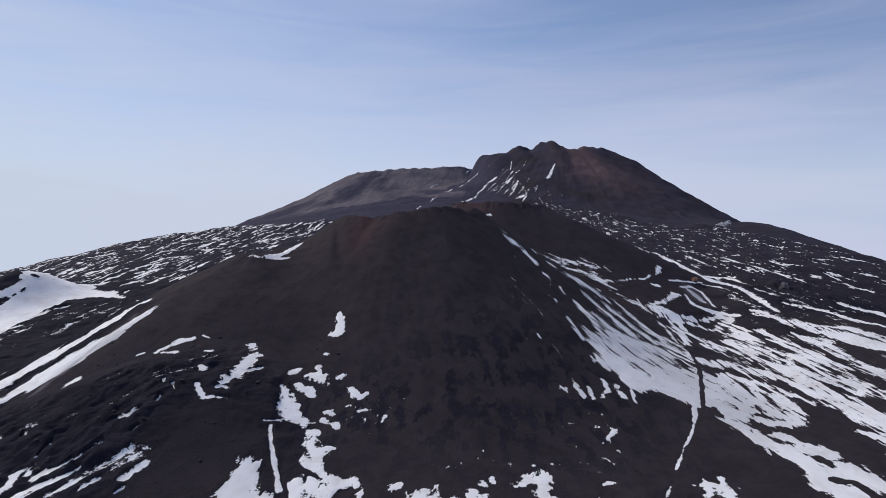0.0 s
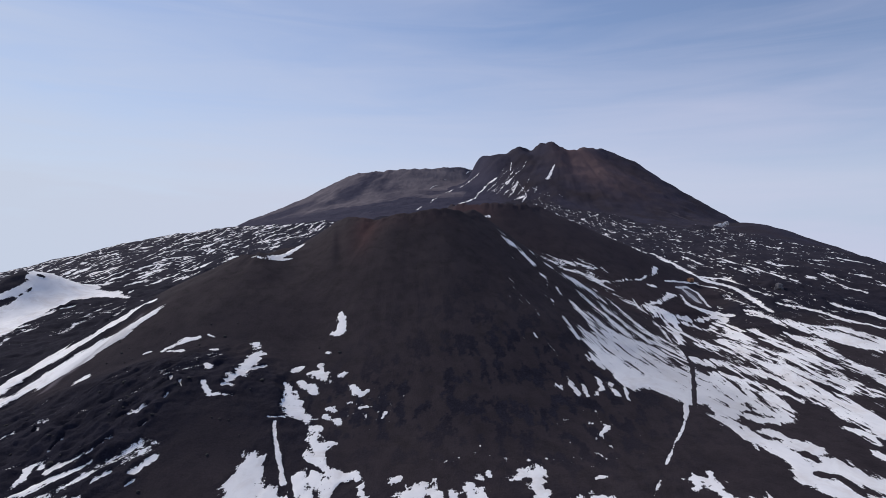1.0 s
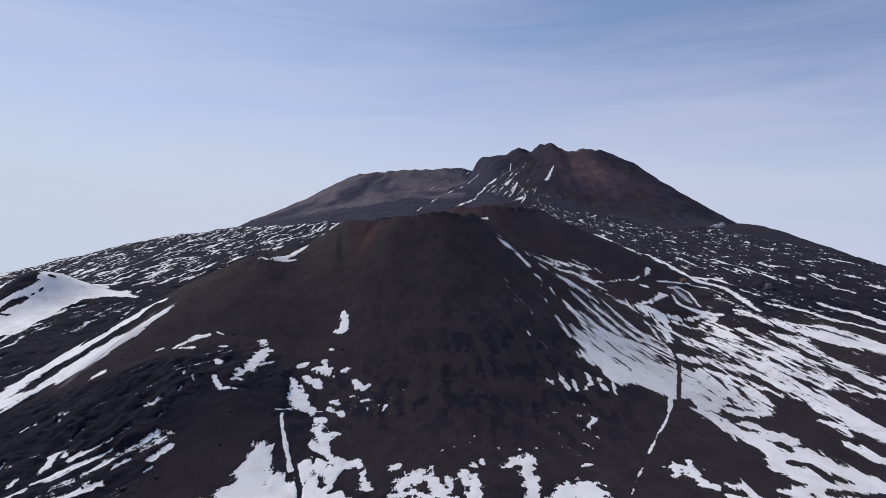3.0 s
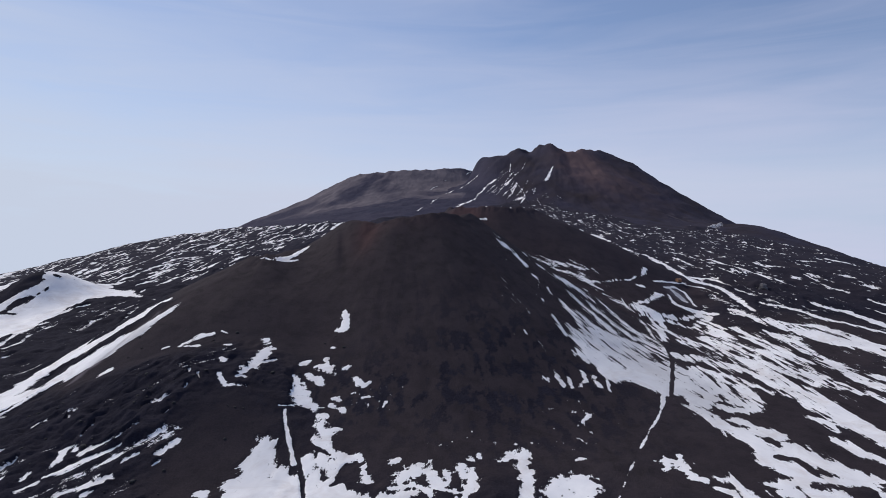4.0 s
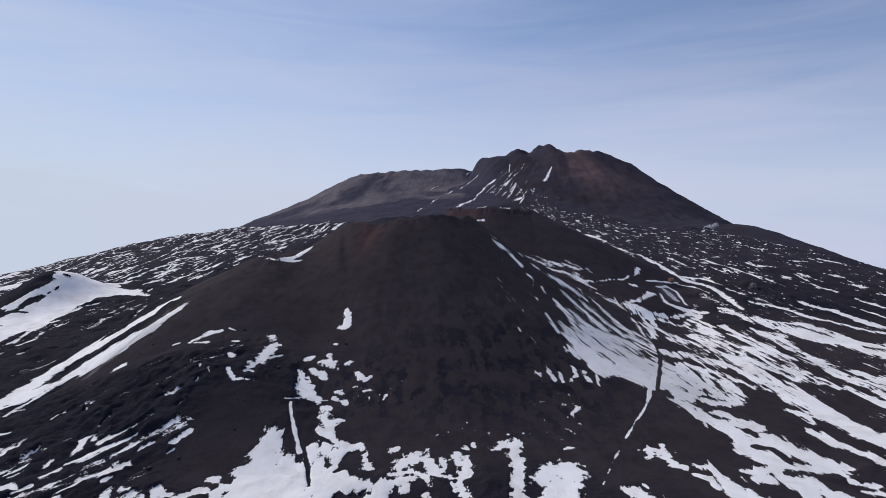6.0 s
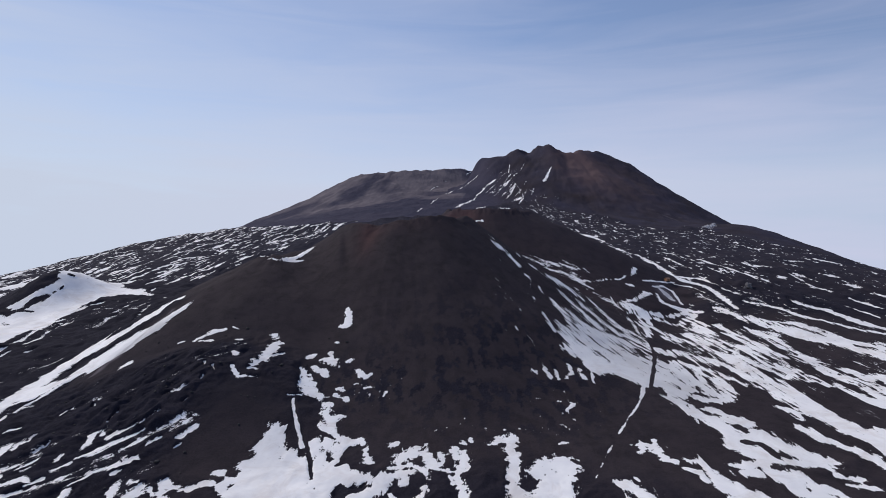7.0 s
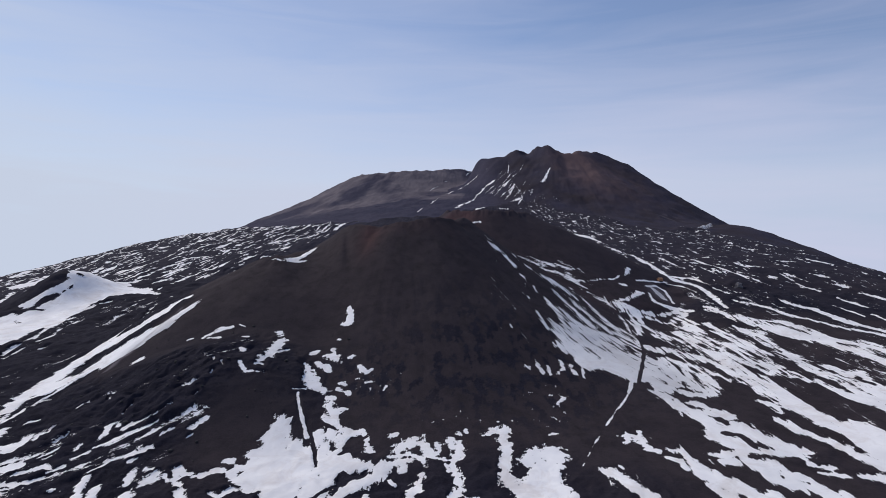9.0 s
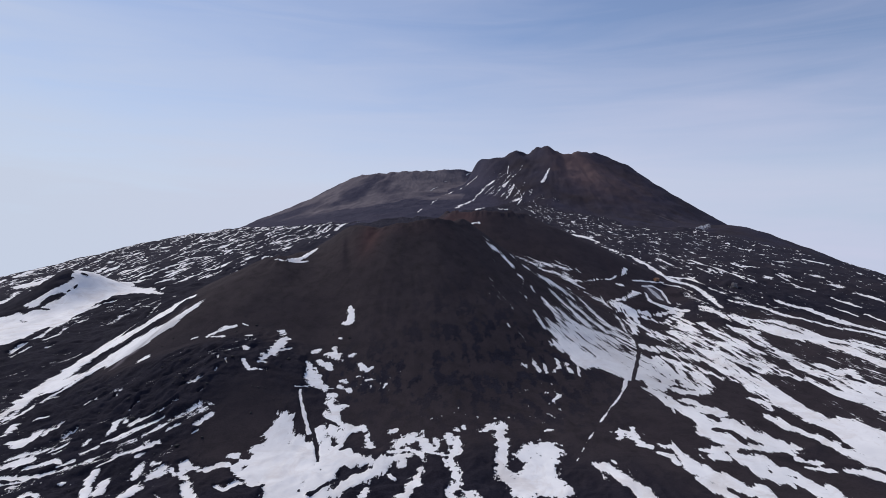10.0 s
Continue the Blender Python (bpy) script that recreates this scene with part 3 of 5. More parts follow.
lay("snow_band", "long white snow band between strips of black lava",
    [(184.1, 444.2, 1.4), (202.8, 440.1, 2.4), (208.9, 423.7, 4.1)],
    [(172.8, 417.2, 3.2), (179.5, 395.6, 3.7), (189, 384.3, 3.3), (199.5, 366.8, 2.5)],
    [(172.1, 387.2, 4), (180.4, 385.3, 6.3)])
lay("snow_band", "long white snow band between strips of black lava",
    [(219.7, 478.7, 4), (228.7, 467.4, 3), (215.8, 441.3, 1.8), (211.8, 413, 4.4)])
lay("snow_patch", "small snow patch at the foot of the black cone",
    [(-58.7, 315, 2), (-55.6, 314.9, 3), (-56, 322.3, 1.5), (-58.2, 330.7, 0.9)])
lay("snow_patch", "small snow patch at the foot of the black cone",
    [(-60.3, 300.9, 0.9), (-58.9, 299.6, 1)])
lay("snow_patch", "small snow patch at the foot of the black cone",
    [(-62.5, 285.8, 3.6), (-58.3, 284.3, 2.3), (-55.5, 278.6, 1.1)],
    [(-62.6, 292, 1.6), (-59.9, 287.3, 2)])
lay("snow_patch", "small snow patch at the foot of the black cone",
    [(-74.7, 286.4, 1.2), (-72.7, 290.2, 1.8)])
lay("snow_patch", "small snow patch at the foot of the black cone",
    [(-75.4, 277.2, 0.8), (-72.4, 271.6, 2.2), (-70, 266, 3.2), (-67.1, 260.4, 3.8), (-60.4, 255.2, 2.1)],
    [(-69.6, 279.1, 1.8), (-64.8, 276.5, 2.3), (-60.7, 273.1, 1.9)])
lay("snow_field", "broad grey-white snow field crossed by tracks",
    [(-56.8, 233.6, 1.7), (-51.1, 229.2, 3), (-46.5, 223.7, 2), (-48.6, 219.6, 5)])
lay("snow_patch", "small snow patch at the foot of the black cone",
    [(-71.5, 272.5, 1.5), (-69.9, 264, 3), (-67.4, 258.6, 3.5)])
lay("snow_patch", "small snow patch at the foot of the black cone",
    [(-50.3, 283.2, 1.2), (-47.7, 284.4, 1.1)])
lay("snow_patch", "small snow patch at the foot of the black cone",
    [(-43.2, 275.8, 1.5), (-41, 272.2, 1.7), (-37.4, 270.6, 1.6), (-34.9, 272.6, 1)])
lay("snow_patch", "small snow patch at the foot of the black cone",
    [(-51.4, 261.7, 1.5), (-49.7, 261.2, 1.8)])
lay("snow_patch", "small snow patch at the foot of the black cone",
    [(-52.5, 256.9, 1), (-45.4, 253.4, 2)])
lay("snow_patch", "small snow patch at the foot of the black cone",
    [(-54.4, 249.7, 2), (-54.6, 242.5, 1.8), (-50, 237.8, 2.4), (-50.8, 230.8, 3.1)],
    [(-47.9, 240.1, 1.2), (-45.9, 241, 1)])
lay("snow_patch", "small snow patch at the foot of the black cone",
    [(-37.5, 261.9, 0.6), (-34.6, 262.3, 0.9)])
lay("snow_patch", "small snow patch at the foot of the black cone",
    [(-26.6, 255.8, 0.6), (-25.2, 258.8, 0.7)])
lay("snow_track", "narrow snow line packed along a track",
    [(-77.2, 253.3, 0.3), (-70.1, 254.8, 0.3), (-62.1, 255.4, 0.3), (-55.5, 255.2, 0.3)])
lay("snow_track", "narrow snow line packed along a track",
    [(-73.7, 251.1, 0.8), (-70.7, 241.4, 0.9), (-67.3, 233.8, 1), (-64.1, 227.1, 1.1), (-61.1, 218.2, 1)])
lay("snow_field", "broad grey-white snow field crossed by tracks",
    [(-76.3, 229.8, 3.4), (-73.5, 214.5, 8.9), (-65.7, 196.5, 12.6), (-58.5, 179, 14.6), (-53.4, 159.6, 14.5)],
    [(-84.2, 203.5, 2), (-79.3, 201.2, 5.4), (-78.9, 187.3, 7.2), (-77.8, 176.3, 2.4)],
    [(-93.6, 198.9, 1), (-86.6, 194.4, 2.7), (-86.9, 187.7, 3.3)],
    [(-102.8, 188.1, 0.9), (-93.6, 191.5, 2.5)],
    [(-54.1, 204.9, 8.3), (-44.6, 198.7, 9.8), (-36.1, 196.9, 5), (-25, 194.3, 2.8), (-18.6, 197.5, 1.6)],
    [(-54.8, 221.2, 4), (-50.9, 209.6, 4.7), (-46.5, 194.6, 5.9), (-41.1, 180.6, 3)],
    [(-51.7, 227.9, 2.4), (-44.7, 214.2, 4.5), (-41.8, 222.4, 2.7)])
lay("snow_patch", "ragged white snow patch on black ash",
    [(-47, 226.6, 2.3), (-38.5, 220.3, 3), (-34.7, 224.4, 1.6), (-30.5, 215, 1.3), (-28, 207, 1.7)])
lay("snow_field", "broad grey-white snow field crossed by tracks",
    [(-42.3, 168, 2.8), (-33, 178.2, 4.7), (-24.1, 187.2, 3.6), (-17.2, 196.5, 2), (-9.3, 200, 2.6)])
lay("snow_patch", "ragged white snow patch on black ash",
    [(-26.6, 168.6, 2), (-25.5, 174.9, 1.7)])
lay("snow_patch", "ragged white snow patch on black ash",
    [(-15.4, 206.4, 2.7), (-11.5, 211.3, 4.6), (-6, 213.8, 3.9), (-3.4, 218.6, 1.7)],
    [(-19.4, 219.2, 1.6), (-16.6, 220.6, 2.1)])
lay("snow_patch", "ragged white snow patch on black ash",
    [(-1.6, 211, 2.9), (1.4, 203.9, 2.9), (5.5, 206.2, 1.7), (4, 212.2, 1.8)])
lay("snow_patch", "ragged white snow patch on black ash",
    [(-17.7, 202, 1.1), (-9.7, 204.4, 1.9), (-2.6, 201.1, 1.7), (-1, 194.8, 1)])
lay("snow_patch", "ragged white snow patch on black ash",
    [(-11.5, 192.8, 1.9), (-10.9, 195.7, 1.6)])
lay("snow_patch", "ragged white snow patch on black ash",
    [(-2.1, 189.1, 1.2), (-3.5, 181, 2.9), (-6.4, 175.4, 2.2), (-9.9, 166.3, 2.9)])
lay("snow_patch", "ragged white snow patch on black ash",
    [(-16.1, 184.9, 1.2), (-14.6, 182.9, 1.2)])
lay("snow_patch", "ragged white snow patch on black ash",
    [(11.2, 216.4, 2.3), (13.4, 211.8, 4.1), (15.3, 206.2, 2.6), (12.5, 201.3, 1.8), (11.4, 196.7, 1.5), (13.7, 188.8, 1.8), (14.9, 183.1, 2.1), (13.5, 176.3, 2.6), (11, 172.5, 2), (12.2, 167.4, 1.6)])
lay("snow_patch", "ragged white snow patch on black ash",
    [(15, 220.7, 1.9), (18.5, 222.7, 1.9)])
lay("snow_patch", "ragged white snow patch on black ash",
    [(2.9, 201.3, 1.7), (9.7, 199.8, 1.4)],
    [(8.4, 197.5, 0.6), (9.7, 191.8, 1)])
lay("snow_patch", "ragged white snow patch on black ash",
    [(19.6, 171.8, 2.5), (22.3, 167.8, 3.4)])
lay("snow_patch", "ragged white snow patch on black ash",
    [(28.1, 220.3, 1.2), (33.3, 224.1, 3.6), (37.9, 225.7, 2.9), (35.7, 217.2, 2.4), (38, 211.2, 2.5), (37.2, 202.4, 2.8), (35, 192.9, 2.8), (36.8, 185.1, 4.6), (40.3, 181.8, 4.9), (44.4, 174.2, 5.3)],
    [(45.1, 199.9, 3.7), (52.7, 205, 6.6), (59.9, 206.6, 6.5), (63.5, 203.8, 2.5), (55.5, 193.7, 7.2), (50.5, 181.5, 10), (58.8, 174.3, 6.8)])
lay("snow_patch", "ragged white snow patch on black ash",
    [(61.5, 222.9, 1), (64.6, 224.2, 0.8)])
lay("snow_patch", "ragged white snow patch on black ash",
    [(75.8, 257.5, 1.3), (72.9, 254.3, 1.3), (70.3, 250.8, 0.8)])
lay("snow_streak", "long straight snow streak beside black lava",
    [(-187.2, 370.4, 3.6), (-199.1, 367.8, 5.8), (-205.5, 358.5, 10), (-215.1, 352.3, 6.7), (-226.3, 349.6, 9.5), (-235.8, 340.8, 5.5), (-245.4, 336.4, 9), (-249.7, 323.9, 6.6), (-250.1, 309.6, 7.3), (-250.8, 294, 8.4), (-252, 280.5, 4.4), (-247.7, 262.8, 3.5), (-245.9, 249.6, 3.3)])
lay("snow_streak", "long straight snow streak beside black lava",
    [(-271.7, 494.4, 1.5), (-265.9, 460.9, 0.4), (-235.5, 378.8, 1.2), (-239.6, 358.3, 4.3), (-245, 345.8, 3.9)])
lay("snow_streak", "long straight snow streak beside black lava",
    [(-169.3, 350.3, 1), (-178.9, 341.9, 4.3), (-186.5, 331.9, 6.7), (-196, 326.8, 8.6), (-204.4, 320.3, 12.1), (-212.8, 314.3, 12), (-221.9, 310.2, 6.8), (-227.7, 304, 2.9), (-238, 302.6, 7.4), (-243.3, 291, 5.5)])
lay("snow_streak", "long straight snow streak beside black lava",
    [(-227, 302.9, 0.4), (-232, 290.5, 1.6), (-236.4, 280.9, 1), (-235.3, 259.5, 1.4), (-236.5, 243.4, 0.9)],
    [(-251.8, 287.6, 2.3), (-240.9, 258.1, 1.3), (-239.2, 242.8, 1.1)])
lay("snow_patch", "ragged snow patch among rough black lava",
    [(-185.2, 296.4, 2.3), (-188.8, 294.2, 1.1)])
lay("snow_patch", "ragged snow patch among rough black lava",
    [(-149, 304, 1.1), (-143.6, 309.3, 1.6), (-139, 312.2, 2.1), (-133.2, 312.1, 1.3)],
    [(-144.8, 302.9, 0.8), (-136.3, 300.1, 1.1)])
lay("snow_patch", "ragged snow patch among rough black lava",
    [(-159.4, 306.5, 0.7), (-156, 307.3, 0.7)])
lay("snow_patch", "ragged snow patch among rough black lava",
    [(-128.3, 314.4, 0.4), (-123.6, 311.7, 0.7)])
lay("snow_patch", "ragged snow patch among rough black lava",
    [(-120.9, 298.4, 0.7), (-117.1, 298.1, 0.8)])
lay("snow_patch", "ragged snow patch among rough black lava",
    [(-116.4, 282.1, 0.9), (-113.8, 279.6, 1.2)])
lay("snow_patch", "ragged snow patch among rough black lava",
    [(-101.1, 270.3, 2.5), (-97.7, 276.1, 3.6), (-96.2, 289.2, 3.6), (-97.2, 303.2, 2.1), (-99.9, 306.3, 1.9)],
    [(-93.6, 296.9, 1.3), (-92.7, 298.7, 1.1)],
    [(-103.3, 266.6, 0.8), (-98.6, 267.9, 1.5)],
    [(-92.7, 283.2, 1.4), (-88.5, 287.3, 1.1)])
lay("snow_patch", "ragged snow patch among rough black lava",
    [(-111.8, 266.8, 1), (-108.4, 261.8, 1.3), (-105.8, 259.2, 1.3), (-96.3, 260.4, 0.8)])
lay("snow_patch", "ragged snow patch among rough black lava",
    [(-128, 269.3, 0.7), (-125.9, 265.6, 0.5)])
lay("snow_patch", "ragged snow patch among rough black lava",
    [(-121.7, 264.5, 0.2), (-118.9, 260.4, 0.3)])
lay("snow_patch", "ragged snow patch among rough black lava",
    [(-123.6, 257.1, 0.6), (-123.4, 253.4, 0.7)])
lay("snow_patch", "ragged snow patch among rough black lava",
    [(-131.9, 246.8, 2.1), (-130.2, 248.1, 1.3)])
lay("snow_patch", "ragged snow patch among rough black lava",
    [(-137, 246, 1.2), (-136, 246.5, 2.1)])
lay("snow_patch", "ragged snow patch among rough black lava",
    [(-120.1, 226.2, 1.5), (-118.2, 229, 1.2)])
lay("snow_patch", "ragged snow patch among rough black lava",
    [(-119.4, 217.6, 1.4), (-116.6, 221.4, 1.3), (-113.5, 224.6, 1.4)])
lay("snow_patch", "ragged snow patch among rough black lava",
    [(-118.3, 211.7, 0.6), (-116.6, 214.4, 0.6)])
lay("snow_patch", "ragged snow patch among rough black lava",
    [(-131.4, 214.1, 1.3), (-129.2, 215.5, 1.7), (-127.6, 217.1, 1.2)])
lay("snow_patch", "ragged snow patch among rough black lava",
    [(-164.3, 217.3, 1.5), (-163.4, 220.8, 2.2), (-165, 226.2, 1.3), (-163.9, 228.5, 0.7)])
lay("snow_patch", "ragged snow patch among rough black lava",
    [(-159.9, 226.3, 0.8), (-154.1, 222.6, 1.3), (-151.9, 224.2, 2.1)])
lay("snow_patch", "ragged snow patch among rough black lava",
    [(-154.1, 222.6, 1.5), (-148.4, 226, 1.1), (-143, 227.1, 1.8), (-137.7, 229.9, 0.7)])
lay("snow_patch", "ragged snow patch among rough black lava",
    [(-163.3, 210.7, 0.8), (-154.3, 214.9, 1.5), (-144.9, 219.2, 1.2), (-137.9, 222.9, 0.5)],
    [(-157.7, 210.8, 0.6), (-149.9, 214.9, 0.6), (-143.4, 219, 0.5)])
lay("snow_patch", "ragged snow patch among rough black lava",
    [(-141.3, 201.3, 1.2), (-136.4, 203.5, 1.7), (-134.2, 206.5, 1.4), (-131, 205.6, 0.5)],
    [(-139.1, 197.1, 1.3), (-136.1, 199.3, 0.7)])
lay("snow_patch", "ragged snow patch among rough black lava",
    [(-225.9, 229.4, 2.6), (-228.4, 237.7, 2.2), (-228.4, 241.5, 1.6)])
lay("snow_patch", "ragged snow patch among rough black lava",
    [(-215, 218.1, 2.8), (-207.9, 217.2, 5.2), (-205.1, 221.4, 2.5), (-208.7, 229.1, 1.1)])
lay("snow_patch", "ragged snow patch among rough black lava",
    [(-200.2, 222.1, 1.5), (-201.2, 228.8, 1.4)])
lay("snow_patch", "ragged snow patch among rough black lava",
    [(-197.9, 228.3, 0.3), (-198.7, 235.2, 1)])
lay("snow_patch", "ragged snow patch among rough black lava",
    [(-186.2, 217.4, 0.4), (-184.9, 222.2, 1.3), (-184.4, 224.6, 0.7)])
lay("snow_patch", "ragged snow patch among rough black lava",
    [(-202.4, 196.4, 2.5), (-196.3, 199.3, 5.3), (-194.2, 204, 1.5)],
    [(-190.4, 192.9, 1.1), (-184.5, 196, 1.9), (-179.6, 198.8, 2.1), (-172.7, 194.5, 0.7)])
lay("snow_patch", "ragged snow patch among rough black lava",
    [(-174.1, 192.6, 0.6), (-169, 197.2, 1.1)])
lay("snow_patch", "ragged snow patch among rough black lava",
    [(-197.5, 186.6, 1.5), (-186.7, 186.1, 1.5), (-178.8, 186, 1.4), (-174.3, 189, 1.7), (-169.4, 191.6, 0.7)])
lay("snow_patch", "ragged snow patch among rough black lava",
    [(-193.4, 181.2, 0.8), (-183.6, 183.6, 0.4)])
lay("snow_patch", "ragged snow patch among rough black lava",
    [(-168, 202.2, 1.2), (-164.5, 205.6, 2.2)])
lay("snow_patch", "ragged snow patch among rough black lava",
    [(-171.4, 210, 1.4), (-171.4, 212.7, 1)])
lay("snow_patch", "ragged snow patch among rough black lava",
    [(-186.7, 205.3, 0.7), (-183.6, 209, 1.2), (-181.3, 212.1, 0.6)])
lay("snow_patch", "ragged snow patch among rough black lava",
    [(-146.7, 168, 1.8), (-152.2, 182.1, 1.9), (-153.3, 189.2, 1.9), (-151.9, 191.7, 0.8)])
lay("snow_patch", "ragged snow patch among rough black lava",
    [(-142.4, 171.7, 1.7), (-144.9, 181.9, 1.8)])
lay("snow_patch", "ragged snow patch among rough black lava",
    [(-167.6, 182.1, 0.3), (-163.7, 181.7, 0.9)])
lay("snow_patch", "ragged snow patch among rough black lava",
    [(-176.5, 172, 2), (-170.9, 173.6, 2)])
lay("snow_patch", "ragged snow patch among rough black lava",
    [(-132.4, 183.7, 1.9), (-133.8, 189.6, 2.2), (-133.6, 192.9, 1.1)])
lay("snow_patch", "ragged snow patch among rough black lava",
    [(-126, 183.8, 3.2), (-122.6, 185.8, 2.8), (-121.3, 188.9, 2)],
    [(-127.9, 192.1, 1.8), (-125.7, 192.1, 1.4)])
lay("snow_patch", "ragged snow patch among rough black lava",
    [(-117.2, 187.6, 0.9), (-114.3, 183.5, 0.6)])
lay("snow_patch", "ragged snow patch among rough black lava",
    [(-113.3, 191.2, 2.1), (-112.1, 185.4, 1.5), (-106.5, 178.8, 1.9), (-103.2, 171.2, 2.3), (-97.7, 161.6, 2.1)],
    [(-112.8, 191.8, 1.6), (-108, 188.1, 1.5), (-104.3, 186.8, 1.9), (-99.3, 187.2, 1.5)])
lay("snow_patch", "ragged snow patch among rough black lava",
    [(-132, 170.8, 1.9), (-128.6, 175.1, 3.8), (-128.9, 180.8, 1.1)])
lay("snow_patch", "ragged snow patch among rough black lava",
    [(-115.8, 168.9, 1), (-112.5, 165.6, 1.4)])
lay("snow_patch", "ragged snow patch among rough black lava",
    [(-91.7, 173.3, 1.3), (-86.4, 172.4, 1.7), (-82.8, 176.2, 2.6)])
lay("snow_patch", "ragged snow patch among rough black lava",
    [(-155.9, 191.3, 0.3), (-150.4, 195.5, 0.7), (-145.5, 201.4, 0.4)])
lay("snow_sheet", "broad white snow sheet on a rounded hill",
    [(-388.3, 546.2, 4.2), (-380, 542.7, 7.1), (-370.2, 541.5, 11.8), (-360.6, 540.7, 19.3), (-356.6, 549.4, 22.1), (-346.1, 558, 23.3), (-328.8, 560.5, 15.5), (-305.5, 545, 4.8), (-287.6, 529.6, 1.2)],
    [(-390.1, 553.9, 6), (-385.8, 562.1, 10.9), (-378.1, 562.7, 6.3), (-370.5, 584.6, 23.1)])
lay("snow_sheet", "broad white snow sheet on a rounded hill",
    [(-360.1, 525, 17.9), (-369.2, 511.4, 17.2), (-374.2, 493.1, 19.5), (-378.3, 474.8, 25.6), (-385, 458, 22.7), (-376.5, 419.7, 20.9)],
    [(-352.8, 503.6, 8), (-354.5, 479.9, 9.8), (-358.3, 453.5, 20.5), (-360.4, 427.8, 11.3), (-356, 395.9, 11.4)],
    [(-408.1, 478.5, 9.8), (-414.3, 468.9, 22)])
lay("snow_sheet", "broad white snow sheet on a rounded hill",
    [(-384.3, 539.9, 2.1), (-385.4, 527.6, 4.2), (-394.1, 518.6, 3.8), (-401.8, 512.8, 4.3), (-403.2, 502.5, 6.2), (-412, 502.9, 2.3)])
lay("snow_streak", "long straight snow streak beside black lava",
    [(-407.2, 550, 0.2), (-576.2, 777.5, 0.9), (-550.4, 716.8, 26.7), (-590.1, 758.4, 0.3)])
lay("snow_streak", "long straight snow streak beside black lava",
    [(-522.1, 641.4, 1.6), (-502.4, 605.4, 1.9), (-497.2, 585.3, 5.1), (-498.2, 578.2, 9.7)])
lay("snow_streak", "long straight snow streak beside black lava",
    [(-348.4, 496.4, 2), (-338.2, 507.7, 3.1), (-329.5, 517.7, 1.5)])
lay("snow_streak", "long straight snow streak beside black lava",
    [(-336.3, 468.3, 2), (-342.4, 453.2, 3.5), (-335.2, 419.9, 1.7), (-333, 403, 2)])
lay("snow_streak", "long straight snow streak beside black lava",
    [(-325.4, 455, 0.8), (-321.3, 417.3, 0.9), (-323.1, 402.2, 1.8)])
lay("snow_streak", "long straight snow streak beside black lava",
    [(-330.4, 389.4, 2.5), (-327.9, 367.7, 1.2)])
lay("snow_streak", "long straight snow streak beside black lava",
    [(-320.1, 381.4, 1.2), (-321.4, 362, 1.4)])
lay("snow_streak", "long straight snow streak beside black lava",
    [(-302.7, 385.7, 0.7), (-304.5, 375, 0.9)])
lay("snow_streak", "long straight snow streak beside black lava",
    [(-302.3, 554.7, 1.3), (-305.5, 583.6, 0.7), (-308.2, 618.1, 1.6)])
lay("snow_streak", "long straight snow streak beside black lava",
    [(-655, 782.4, 4.7), (-669.6, 854.7, 4.6), (-744.3, 1009.1, 9)])
lay("summit_snow", "steep snow streak below the summit",
    [(283.7, 1493.1, 1.4), (267.7, 1451, 3), (252.6, 1421.1, 3.5)])
lay("summit_snow", "steep snow streak below the summit",
    [(142.5, 1520.4, 2.4), (128.1, 1511.9, 6.3), (112.1, 1501.1, 5.5), (90.6, 1466.7, 2.2), (65.1, 1382.8, 3), (42.2, 1302.6, 5.9), (27.2, 1185.6, 2.3)])
lay("summit_snow", "steep snow streak below the summit",
    [(97.4, 1600.2, 1.7), (74.1, 1623.3, 4.9), (49.5, 1619.5, 6.1)])
lay("summit_snow", "steep snow streak below the summit",
    [(88.1, 1896.9, 1.4), (71.2, 1840.8, 1.4)])
lay("summit_snow", "steep snow streak below the summit",
    [(182.4, 1564.7, 1.1), (174.5, 1518.3, 1.1)])
lay("summit_snow", "steep snow streak below the summit",
    [(219, 1542.6, 1.1), (203.9, 1507.1, 1.9), (187, 1492.7, 1.7)])
lay("summit_snow", "steep snow streak below the summit",
    [(162.6, 1474, 2), (149.2, 1457.6, 2.2), (140.8, 1445.9, 1.6)])
lay("summit_snow", "steep snow streak below the summit",
    [(183.4, 1459.7, 0.7), (194.9, 1409.2, 0.8), (194.9, 1363.9, 1.3), (177.5, 1321.8, 1.6)])
lay("summit_snow", "steep snow streak below the summit",
    [(209.4, 1410.3, 1), (218.4, 1392.7, 1.1)])
lay("summit_snow", "steep snow streak below the summit",
    [(-17.7, 1735.4, 1.5), (-39.4, 1699.6, 1.8)])
lay("summit_snow", "steep snow streak below the summit",
    [(-9.5, 1783.6, 1.7), (17.4, 1787.8, 1.3)])
lay("summit_snow", "steep snow streak below the summit",
    [(-14, 1492.6, 0.9), (-30.1, 1363, 1.7)])
lay("summit_snow", "steep snow streak below the summit",
    [(24.9, 1614.2, 7.2), (13.5, 1597.4, 5.5)])
lay("summit_snow", "steep snow streak below the summit",
    [(-46.1, 1248.4, 1.5), (-53.5, 1167.6, 1.2)])
lay("summit_snow", "steep snow streak below the summit",
    [(125.6, 1195.2, 5.8), (142, 1200.2, 4.4)])
lay("summit_snow", "steep snow streak below the summit",
    [(75.3, 1173, 4.4), (90.6, 1205.7, 3.1)])
